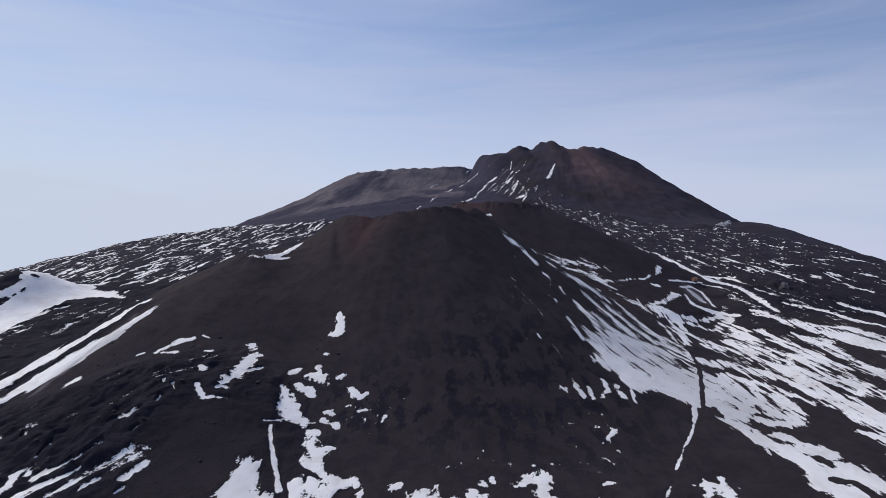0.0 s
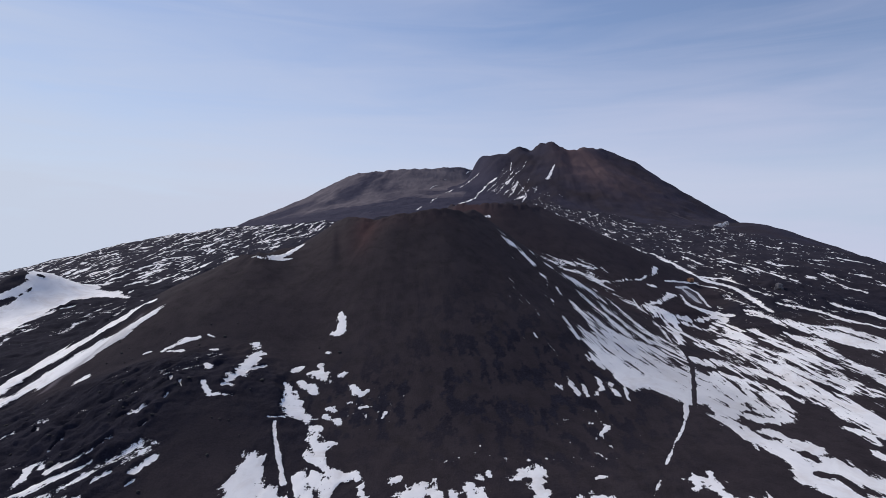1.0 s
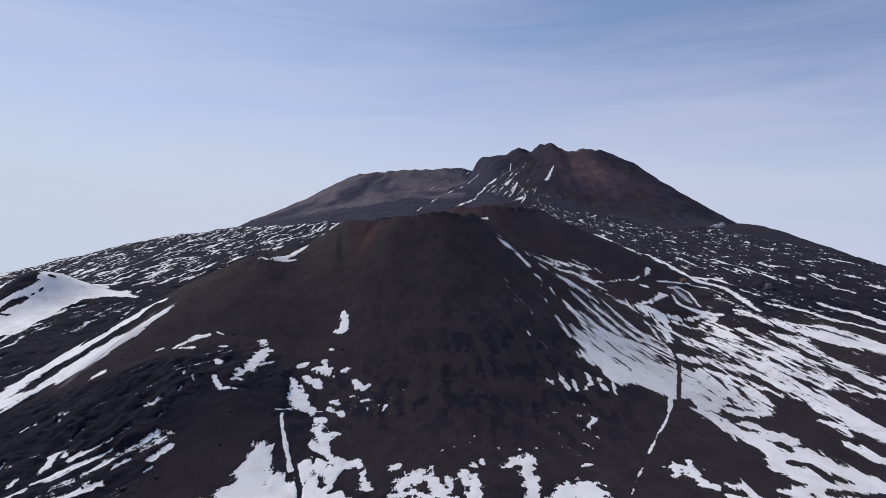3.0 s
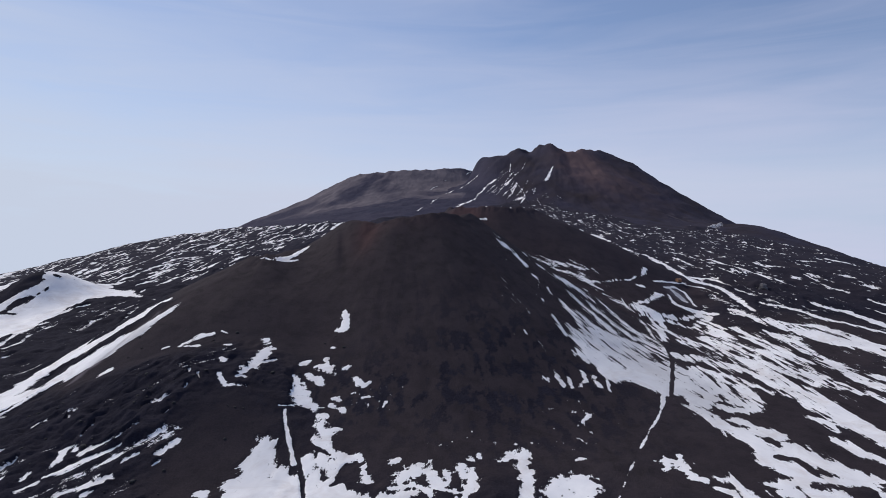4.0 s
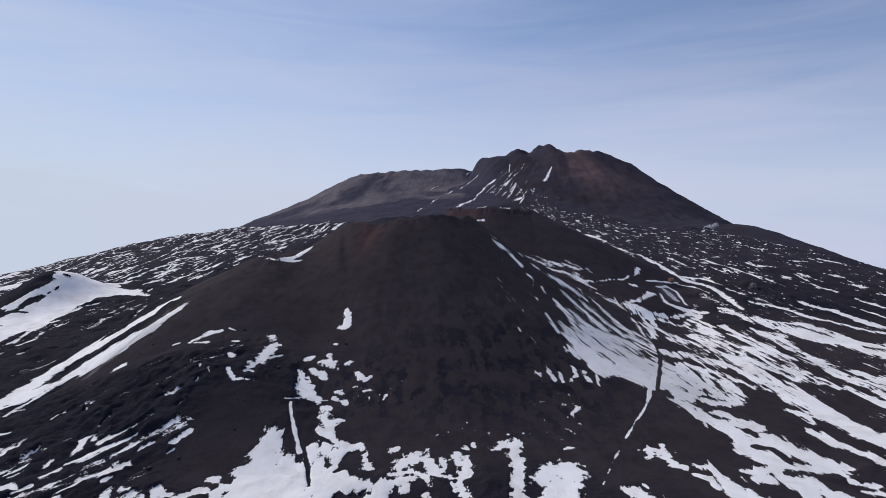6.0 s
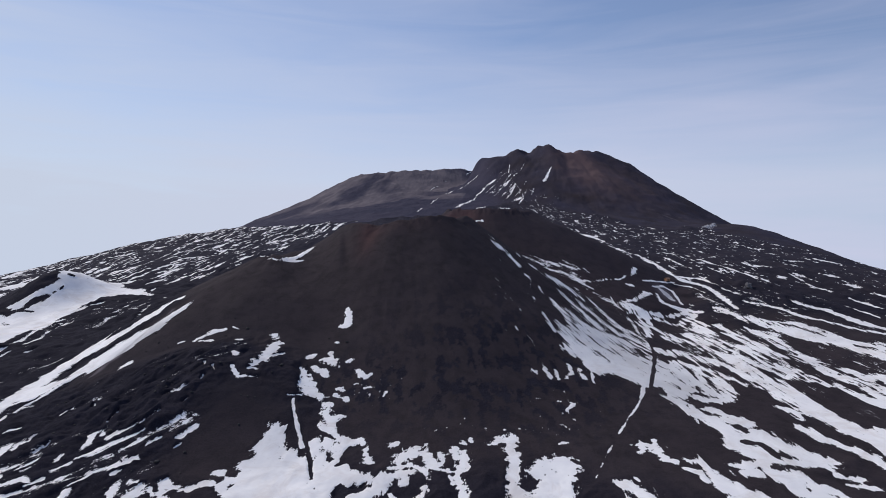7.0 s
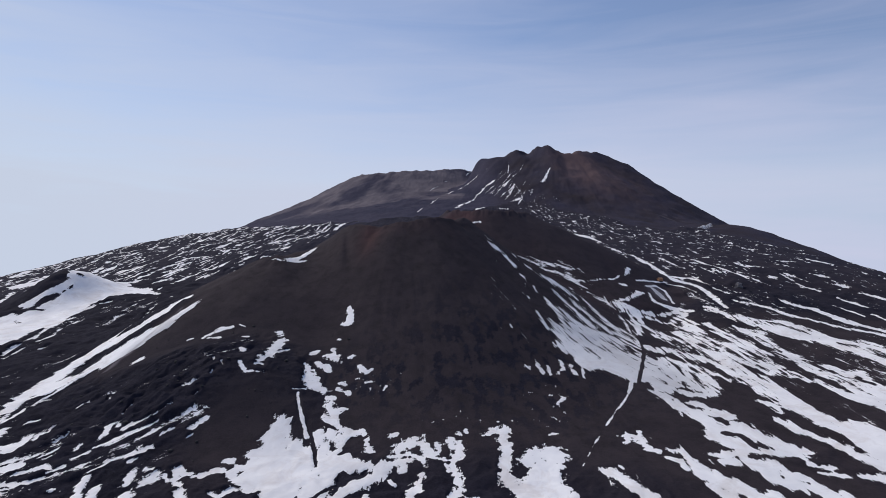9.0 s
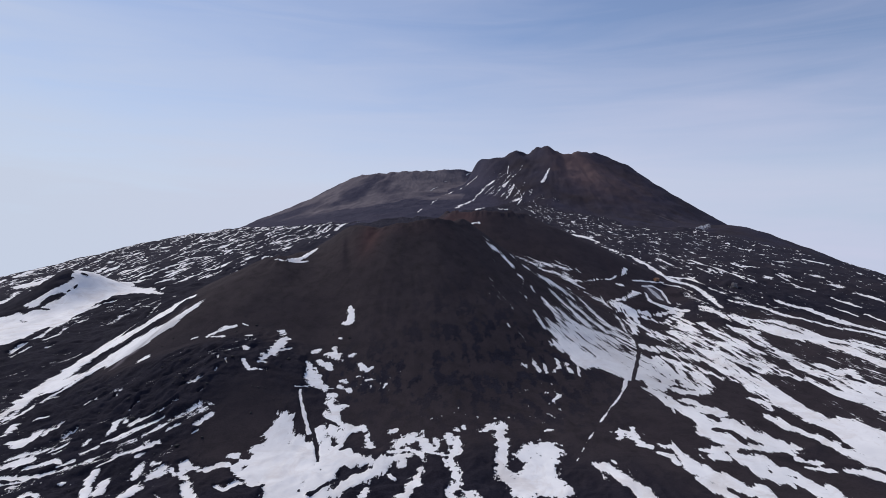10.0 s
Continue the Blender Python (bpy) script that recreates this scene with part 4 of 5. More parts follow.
lay("snow_wedge", "bright snow wedge behind the shoulder of the cone",
    [(-130.3, 395.9, 0.6), (-121, 392, 1.4), (-113.9, 400.3, 2.9), (-109.7, 411.8, 3), (-106.6, 425.6, 1.6), (-104.7, 434.4, 1.6)],
    [(-120.8, 391.4, 0.8), (-110.7, 396.8, 1.5), (-104.6, 400.6, 0.9)])
lay("snow_patch", "small snow patch on the red-brown cone",
    [(37.6, 558.7, 2), (43.8, 559.9, 1.5)])
lay("snow_streak", "thin snow streak on the far lava slope",
    [(463, 733.3, 4.2), (495.5, 749, 1.5)])
lay("snow_streak", "thin snow streak on the far lava slope",
    [(551.3, 808.1, 4.8), (569.1, 795.9, 10.8)])
lay("snow_streak", "thin snow streak on the far lava slope",
    [(389, 664.3, 3.8), (399.7, 668.4, 4.5)])
lay("snow_streak", "thin snow streak on the far lava slope",
    [(406.4, 596.1, 1), (414, 576.8, 2.1), (420.4, 562.1, 1.7)])
lay("snow_streak", "thin snow streak on the far lava slope",
    [(416.6, 542, 0.7), (423.4, 530.1, 3.5), (421, 501.6, 3.2)])
lay("snow_streak", "thin snow streak on the far lava slope",
    [(404.5, 474.4, 1.2), (404.3, 446.9, 1.4)])
lay("snow_streak", "thin snow streak on the far lava slope",
    [(457.3, 566.5, 1.9), (466.7, 558, 4.7), (472.6, 538.8, 1.4)])
lay("snow_streak", "thin snow streak on the far lava slope",
    [(390, 484.5, 2.8), (392.8, 465.2, 1.5)])
lay("snow_streak", "thin snow streak on the far lava slope",
    [(408.2, 628.5, 1.9), (408.5, 605.4, 1)])
bare(*[(158.5, 452.2, 0.4), (156.2, 440.3, 0.5), (158.8, 426.6, 1.5), (156.4, 402.7, 0.9), (153.2, 384.5, 1), (153.4, 371, 1.2), (151.7, 356.3, 1), (148, 339.7, 1.3), (140.8, 321, 1.1), (135.9, 308.4, 1.2), (129.9, 294, 1.2), (123.3, 277.7, 1)])
bare(*[(138.2, 346.3, 1.9), (139.5, 338.4, 1.9)])
bare(*[(126.5, 364.7, 1.1), (128.5, 359.1, 0.8)])
bare(*[(-182.8, 355.4, 1.5), (-195.4, 341.9, 1.7), (-208.7, 335.9, 1), (-219.9, 327, 3.8), (-232.8, 325.3, 1.8)])
bare(*[(153.7, 229.5, 2.7), (160.8, 228.7, 1.3)])
bare(*[(160.5, 222.1, 1.4), (160.8, 216.9, 0.9)])
bare(*[(209.9, 239.2, 1.1), (211.8, 230.1, 2.8), (212.7, 223.7, 1.5)])
bare(*[(-64.8, 232.4, 0.6), (-62, 227, 1.1), (-58, 217.3, 1.2), (-54.5, 206.5, 1), (-51.3, 195.8, 0.6)])
bare(*[(-65.6, 236, 0.5), (-58.6, 231.8, 1.2), (-51.6, 227.4, 1.2), (-46.6, 224.6, 0.5)])
bare(*[(-38.1, 218, 1.3), (-38.6, 208.4, 1.4), (-42.4, 204.8, 1)])
bare(*[(-33.7, 217.1, 1.6), (-31, 219.1, 1.3)])
bare(*[(-49.5, 167.6, 1.4), (-41, 180.2, 1), (-31.9, 187.3, 1.1), (-27.5, 193.3, 0.5)])
bare(*[(-396, 475.3, 0.8), (-385.3, 465.1, 1.2)])
bare(*[(-398.3, 495.5, 1.7), (-384.8, 496.3, 0.7)])
bare(*[(-373.7, 542.3, 0.4), (-370, 546.3, 0.9)])


# ---- materials ----
def node_kit(name):
    m = bpy.data.materials.new(name)
    m.use_nodes = True
    n, l = m.node_tree.nodes, m.node_tree.links
    return m, n, l, n["Principled BSDF"]


def ramp(n, l, source, a, b, ca=(0, 0, 0, 1), cb=(1, 1, 1, 1)):
    r = n.new("ShaderNodeValToRGB")
    r.color_ramp.elements[0].position, r.color_ramp.elements[1].position = a, b
    r.color_ramp.elements[0].color, r.color_ramp.elements[1].color = ca, cb
    l.new(source, r.inputs[0])
    return r.outputs["Color"]


def noise_node(n, l, coords, size, detail=5, rough=0.55, distort=0.0):
    t = n.new("ShaderNodeTexNoise")
    t.inputs["Scale"].default_value, t.inputs["Detail"].default_value = 1.0 / size, detail
    t.inputs["Roughness"].default_value, t.inputs["Distortion"].default_value = rough, distort
    l.new(coords, t.inputs["Vector"])
    return t.outputs["Fac"]


def mix(n, l, fac, a, b, blend="MIX"):
    m = n.new("ShaderNodeMix")
    m.data_type, m.blend_type = "RGBA", blend
    for socket, value in ((0, fac), (6, a), (7, b)):
        if isinstance(value, (int, float, tuple)):
            m.inputs[socket].default_value = value
        else:
            l.new(value, m.inputs[socket])
    return m.outputs[2]


def calc(n, l, op, a, b=0.0, c=0.0):
    m = n.new("ShaderNodeMath")
    m.operation = op
    for i, value in enumerate((a, b, c)):
        if isinstance(value, (int, float)):
            m.inputs[i].default_value = value
        else:
            l.new(value, m.inputs[i])
    return m.outputs[0]


def attribute(n, name):
    a = n.new("ShaderNodeAttribute")
    a.attribute_name = name
    return a


def ground_material(name, dark, light, patch_size, relief, third, red_dark, red_light, far_haze=0.0):
    """Volcanic ground in two tones, with snow where the mesh's snow value says so, and red-brown cinder where its cinder value does."""
    m, n, l, bsdf = node_kit(name)
    co = n.new("ShaderNodeTexCoord").outputs["Object"]
    streak = attribute(n, "streak").outputs["Vector"]
    grain = noise_node(n, l, co, 0.8, 6, 0.65)
    stains = noise_node(n, l, co, patch_size, 5, 0.6, 0.4)
    broad = noise_node(n, l, co, patch_size * 6, 3, 0.5)
    rock = mix(n, l, ramp(n, l, stains, 0.36, 0.66), dark, light)
    tone = ramp(n, l, grain, 0.30, 0.70, (0.48, 0.48, 0.50, 1), (1.1, 1.1, 1.1, 1))
    rock = mix(n, l, 1.0, rock, tone, "MULTIPLY")
    rock = mix(n, l, ramp(n, l, broad, 0.35, 0.7, (0, 0, 0, 1), (0.45, 0.45, 0.45, 1)), rock, third)
    ash_haze = attribute(n, "ash_and_haze").outputs["Fac"]
    ash_tone = mix(n, l, ramp(n, l, broad, 0.35, 0.65), (0.0395, 0.0320, 0.0374, 1), (0.0478, 0.0390, 0.0444, 1))
    ash_tone = mix(n, l, ramp(n, l, stains, 0.42, 0.72, (0, 0, 0, 1), (0.75, 0.75, 0.75, 1)), ash_tone, (0.0245, 0.0208, 0.0240, 1))
    ash_tone = mix(n, l, 1.0, ash_tone, ramp(n, l, grain, 0.28, 0.75, (0.78, 0.78, 0.78, 1), (1.1, 1.1, 1.1, 1)), "MULTIPLY")
    rock = mix(n, l, ash_haze, rock, ash_tone)
    cinder = attribute(n, "cinder").outputs["Fac"]
    red = mix(n, l, ramp(n, l, stains, 0.3, 0.7), red_dark, red_light)
    rock = mix(n, l, calc(n, l, "MULTIPLY", cinder, ramp(n, l, stains, 0.2, 0.75, (0.5, 0.5, 0.5, 1))), rock, red)
    pale = attribute(n, "pale").outputs["Fac"]
    ash = mix(n, l, ramp(n, l, stains, 0.35, 0.7), (0.165, 0.143, 0.158, 1), (0.104, 0.092, 0.110, 1))
    rock = mix(n, l, pale, rock, ash)
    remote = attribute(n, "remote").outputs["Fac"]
    # aerial haze painted in: distant lava's colour goes paler and bluer
    rock = mix(n, l, calc(n, l, "MULTIPLY", remote, far_haze), rock, mix(n, l, ramp(n, l, stains, 0.3, 0.7), (0.030, 0.029, 0.044, 1), (0.047, 0.044, 0.060, 1)))
    s = attribute(n, "snow").outputs["Fac"]
    for coords, size, much, there in ((streak, 1.5, 2.3, -0.9), (co, 0.8, 1.9, -1.9), (co, 4.5, 2.3, 1.8)):
        ragged = noise_node(n, l, coords, size, 6, 0.68)
        much = calc(n, l, "ADD", much, calc(n, l, "MULTIPLY", remote, there))
        s = calc(n, l, "ADD", s, calc(n, l, "MULTIPLY", calc(n, l, "SUBTRACT", ragged, 0.5), much))
    stripes = noise_node(n, l, streak, 1.4, 4, 0.6)
    s = calc(n, l, "ADD", s, calc(n, l, "MULTIPLY", calc(n, l, "SUBTRACT", stripes, 0.5), calc(n, l, "MULTIPLY", attribute(n, "striped").outputs["Fac"], 9.0)))
    cover = ramp(n, l, calc(n, l, "ADD", calc(n, l, "MULTIPLY", s, 0.5), 0.5), 0.475, 0.535)
    drift = noise_node(n, l, co, 14.0, 5, 0.6, 0.6)
    white = mix(n, l, ramp(n, l, drift, 0.3, 0.7), (0.82, 0.81, 0.82, 1), (0.93, 0.92, 0.91, 1))
    white = mix(n, l, ramp(n, l, stains, 0.55, 0.78, (0, 0, 0, 1), (0.4, 0.4, 0.4, 1)), white, (0.50, 0.47, 0.44, 1))
    grime = noise_node(n, l, co, 18.0, 6, 0.68, 0.8)
    white = mix(n, l, ramp(n, l, grime, 0.50, 0.66, (0, 0, 0, 1), (0.5, 0.5, 0.5, 1)), white, (0.66, 0.60, 0.56, 1))
    white = mix(n, l, calc(n, l, "MULTIPLY", attribute(n, "greyed").outputs["Fac"], 0.6), white, (0.43, 0.43, 0.45, 1))
    white = mix(n, l, calc(n, l, "MULTIPLY", pale, 0.75), white, (0.30, 0.29, 0.30, 1))
    l.new(mix(n, l, cover, rock, white), bsdf.inputs["Base Color"])
    bsdf.inputs["Roughness"].default_value = 0.95
    bsdf.inputs["Specular IOR Level"].default_value = 0.04
    b = n.new("ShaderNodeBump")
    b.inputs["Strength"].default_value, b.inputs["Distance"].default_value = 0.55, relief
    l.new(mix(n, l, cover, grain, ramp(n, l, drift, 0.0, 1.0, (0.4, 0.4, 0.4, 1), (0.6, 0.6, 0.6, 1))), b.inputs["Height"])
    l.new(b.outputs[0], bsdf.inputs["Normal"])
    return m


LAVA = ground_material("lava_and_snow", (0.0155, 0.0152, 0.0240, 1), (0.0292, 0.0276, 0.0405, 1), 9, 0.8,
                       (0.0220, 0.0208, 0.0315, 1), (0.100, 0.046, 0.045, 1), (0.060, 0.037, 0.038, 1), far_haze=0.5)
# summit ash made paler and bluer: distance haze held in its base colours
FAR = ground_material("hazed_summit_ash", (0.046, 0.046, 0.074, 1), (0.070, 0.064, 0.093, 1), 90, 1.5,
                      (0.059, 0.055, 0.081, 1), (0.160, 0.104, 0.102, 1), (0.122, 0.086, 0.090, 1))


# ---- the ground: one lattice of points, parted among the forms ----
def spaced(start, stop, first, growth, most=1e9):
    out, at, gap = [], start, first
    sign = 1 if stop > start else -1
    while (stop - at) * sign > 0:
        at += sign * gap
        gap = min(gap * growth, most)
        out.append(at)
    return out


WEST = spaced(165, 760, 0.9, 1.008, 4.0)
WEST = WEST + spaced(WEST[-1], 4200, 4.2, 1.035)
EAST = spaced(240, 760, 0.9, 1.0085, 4.0)
EAST = EAST + spaced(EAST[-1], 4200, 4.2, 1.035)
XS = np.array([-w for w in reversed(WEST)] + list(np.arange(-165, 240.01, 0.81)) + EAST)
YS = spaced(330, 1000, 0.9, 1.007, 4.0)
YS = YS + spaced(YS[-1], 2100, 4.0, 1.0015)
YS = YS + spaced(YS[-1], 4600, 8.0, 1.05)
YS = np.array(sorted(spaced(140, -900, 1.1, 1.03) + list(np.arange(140, 330.01, 0.72)) + YS))
GX, GY = np.meshgrid(XS, YS)
GZ, KIND, ROUGH = height(GX, GY)
SNOW, OWNER = snow(GX, GY, KIND)
GZ = GZ - 0.75 * ROUGH * step(-1.2, 0.5, SNOW) * step(900, 500, GY)        # lying snow fills the hollows
STREAK_U, STREAK_V = streak_coords(GX, GY)
COLS = len(XS)


def cinder_value(x, y, kind):
    """Where the cinder is oxidised red-brown."""
    a = 0.75 * bump(x, y, -54, 406, 9, 20) + 0.15 * bump(x, y, -30, 408, 45, 9)
    b = 1.0 * bump(x, y, 14, 572, 30, 24) + 0.07 * (kind == 2)
    c = 1.2 * bump(x, y, 362, 1540, 52, 100) + 0.45 * bump(x, y, 440, 1450, 110, 110)
    return np.clip((a + b + c) * (1 + 0.4 * fbm(x, y, 30, 3, 141)), 0, 1)


def pale_value(x, y, kind):
    """Where the summit's ash is pale, altered by fumes and partly lightened for haze."""
    down, turn = np.hypot(x + 95, y - 2040), np.arctan2(x + 95, 2040 - y)
    gullies = 0.45 * fbm(turn * 420, down * 0.45, 90, 4, 151, 0.5) + 1.0 * fbm(x, y, 210, 5, 153, 0.58)
    a = (kind == 3) * np.clip((0.05 + 1.2 * gullies + 0.85 * step(600, 260, down)) * step(760, 420, down + 90 * fbm(x, y, 120, 4, 155)), 0, 0.95)
    b = 0.5 * bump(x, y, 385, 1615, 45, 30) + 0.5 * bump(x, y, 520, 1300, 40, 30) * np.clip(fbm(x, y, 25, 3, 161) * 2, 0, 1)
    c = 0.9 * bump(x, y, 221, 515, 8, 16)
    d = 0.75 * np.clip(stroke(x, y, [(-183, 351, 1), (-192, 331, 2.2), (-199, 311, 3), (-208, 296, 2)], 2.0) + 0.8 * fbm(x, y, 9, 3, 165), 0, 1)
    return np.clip(a + b + c + d, 0, 1)


# old snow toned greyer on the fan and fields, and by dirt along the streak
GREYED = np.clip(0.95 * bump(GX, GY, 120, 335, 42, 75) + 0.5 * bump(GX, GY, 160, 275, 22, 28) + 0.35 * bump(GX, GY, -62, 195, 30, 30) + 0.9 * bump(GX, GY, -200, 305, 12, 62, -36) + 0.5 * fbm(GX, GY, 40, 3, 167), 0, 1)
BASE_Z, FRONT_Z, REAR_Z = forms(GX, GY)[:3]
ASH_AND_HAZE = np.maximum(ash_and_haze(GX, GY), step(-10, 8, np.maximum(FRONT_Z, REAR_Z) - BASE_Z + 9 * fbm(GX, GY, 24, 4, 171)) * (GY < 900)) * (1 - lava_side(GX, GY))
SMEARS = np.minimum(1, 1.3 * bump(GX, GY, 45, 285, 62, 55) + bump(GX, GY, -45, 262, 45, 24)) * step(0.0, 0.4, fbm(GX, GY * 0.6, 8, 5, 177, 0.62))
ASH_AND_HAZE = ASH_AND_HAZE * (1 - 0.95 * SMEARS) * (1 - 0.75 * bump(GX, GY, -150, 262, 60, 50))                                          # darker cinder slid down to the foot of the cone
STRIPED = striped(GX, GY)
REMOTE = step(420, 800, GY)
CINDER, PALE = cinder_value(GX, GY, KIND), pale_value(GX, GY, KIND)


def sheet(name, cells, lift=None):
    """A mesh of the lattice's cells; lift: metres above the ground, point by point."""
    rows, cols = np.nonzero(cells)
    a = rows * COLS + cols
    quads = np.stack([a, a + 1, a + COLS + 1, a + COLS], 1)
    used, index = np.unique(quads, return_inverse=True)
    quads = index.reshape(-1, 4)
    z = GZ.ravel()[used]
    if lift is not None:
        z = z + lift.ravel()[used]
    me = bpy.data.meshes.new(name)
    me.vertices.add(len(used))
    me.vertices.foreach_set("co", np.stack([GX.ravel()[used], GY.ravel()[used], z], 1).astype(np.float32).ravel())
    me.loops.add(quads.size)
    me.loops.foreach_set("vertex_index", quads.ravel().astype(np.int32))
    me.polygons.add(len(quads))
    me.polygons.foreach_set("loop_start", np.arange(0, quads.size, 4, dtype=np.int32))
    me.update(calc_edges=True)
    me.polygons.foreach_set("use_smooth", np.ones(len(quads), dtype=bool))
    for key, values in (("snow", SNOW), ("cinder", CINDER), ("pale", PALE), ("ash_and_haze", ASH_AND_HAZE), ("remote", REMOTE), ("striped", STRIPED), ("greyed", GREYED)):
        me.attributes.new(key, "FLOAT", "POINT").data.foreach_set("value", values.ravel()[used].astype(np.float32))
    flow = np.stack([STREAK_U.ravel()[used], STREAK_V.ravel()[used] * 0.10, 0 * z], 1).astype(np.float32)
    me.attributes.new("streak", "FLOAT_VECTOR", "POINT").data.foreach_set("vector", flow.ravel())
    return me


CELL_KIND = KIND[:-1, :-1]
for number, name, label, category, material in (
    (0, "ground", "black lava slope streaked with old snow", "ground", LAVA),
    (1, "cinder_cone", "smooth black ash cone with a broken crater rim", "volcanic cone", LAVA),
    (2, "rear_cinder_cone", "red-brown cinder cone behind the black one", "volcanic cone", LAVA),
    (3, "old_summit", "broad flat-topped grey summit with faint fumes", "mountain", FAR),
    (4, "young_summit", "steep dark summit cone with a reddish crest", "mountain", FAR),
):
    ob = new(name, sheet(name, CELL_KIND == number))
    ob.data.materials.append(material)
    tagged(ob, label, category, kind="structure")

# snow: a real layer on the same lattice, that thins out under the ground's surface at its edges
LAYER = 0.18 * np.clip(SNOW, -0.3, 0.9) + 0.05


def cells_of(points):
    return points[:-1, :-1] | points[1:, :-1] | points[:-1, 1:] | points[1:, 1:]


lying = cells_of(SNOW > -0.2)
cell_owner = OWNER[:-1, :-1]
for i, (name, label, _) in enumerate(PATCHES):
    mine = lying & (cell_owner == i)
    if mine.sum() > 3:
        ob = new(name, sheet(name, mine, LAYER))
        ob.data.materials.append(LAVA)
        tagged(ob, label, "snow", group="snow patches", kind="structure")
for name, label, where in (
    ("scattered_snow", "streaky old snow between bands of black lava", (GX > 0) & (GY < 560)),
    ("scattered_snow", "small scattered dashes of snow on far lava", (GX > 0) & (GY >= 560)),
    ("scattered_snow", "thin snow streaks down a distant lava flank", (GX <= 0) & (GY >= 400)),
    ("scattered_snow", "broken snow patches among rough black lava", (GX <= 0) & (GY < 400)),
):
    ob = new(name, sheet(name, lying & (cell_owner < 0) & where[:-1, :-1], LAYER))
    ob.data.materials.append(LAVA)
    tagged(ob, label, "snow", kind="stuff")


# ---- things ----
def ground_at(x, y):
    """Height of the lattice's surface at a place."""
    i, j = int(np.searchsorted(XS, x)) - 1, int(np.searchsorted(YS, y)) - 1
    u, v = (x - XS[i]) / (XS[i + 1] - XS[i]), (y - YS[j]) / (YS[j + 1] - YS[j])
    return float((GZ[j, i] * (1 - u) + GZ[j, i + 1] * u) * (1 - v) + (GZ[j + 1, i] * (1 - u) + GZ[j + 1, i + 1] * u) * v)


def part(name, bm, material, parent=None, label=""):
    me = bpy.data.meshes.new(name)
    bm.to_mesh(me)
    bm.free()
    me.materials.append(material)
    ob = new(name, me)
    ob.parent = parent
    return tagged(ob, label)


def box(bm, x0, y0, z0, x1, y1, z1, bevel=0.0):
    made = bmesh.ops.create_cube(bm, size=1.0, matrix=Matrix.LocRotScale(((x0 + x1) / 2, (y0 + y1) / 2, (z0 + z1) / 2), None, (x1 - x0, y1 - y0, z1 - z0)))
    if bevel:
        edges = list({e for v in made["verts"] for e in v.link_edges})
        bmesh.ops.bevel(bm, geom=edges, offset=bevel, segments=1, affect="EDGES")
    return bm


def plain_material(name, a, b, size, roughness=0.8):
    m, n, l, bsdf = node_kit(name)
    co = n.new("ShaderNodeTexCoord").outputs["Object"]
    grain = noise_node(n, l, co, size, 5, 0.6, 0.3)
    l.new(mix(n, l, ramp(n, l, grain, 0.3, 0.7), a, b), bsdf.inputs["Base Color"])
    bsdf.inputs["Roughness"].default_value = roughness
    bump_node = n.new("ShaderNodeBump")
    bump_node.inputs["Strength"].default_value, bump_node.inputs["Distance"].default_value = 0.4, size * 0.3
    l.new(grain, bump_node.inputs["Height"])
    l.new(bump_node.outputs[0], bsdf.inputs["Normal"])
    return m


WOOD = plain_material("weathered_orange_wood", (0.25, 0.12, 0.065, 1), (0.34, 0.17, 0.09, 1), 0.5)
DARK_WOOD = plain_material("dark_wood", (0.08, 0.045, 0.03, 1), (0.12, 0.07, 0.045, 1), 0.4)
SHEET_METAL = plain_material("rusty_roof_sheet", (0.20, 0.11, 0.07, 1), (0.28, 0.16, 0.10, 1), 0.7, 0.6)
PALE_ROCK = plain_material("pale_grey_rock", (0.09, 0.085, 0.095, 1), (0.18, 0.17, 0.18, 1), 2.5, 0.95)
BOULDER = plain_material("black_lava_rock", (0.014, 0.014, 0.017, 1), (0.036, 0.034, 0.036, 1), 0.6, 0.95)


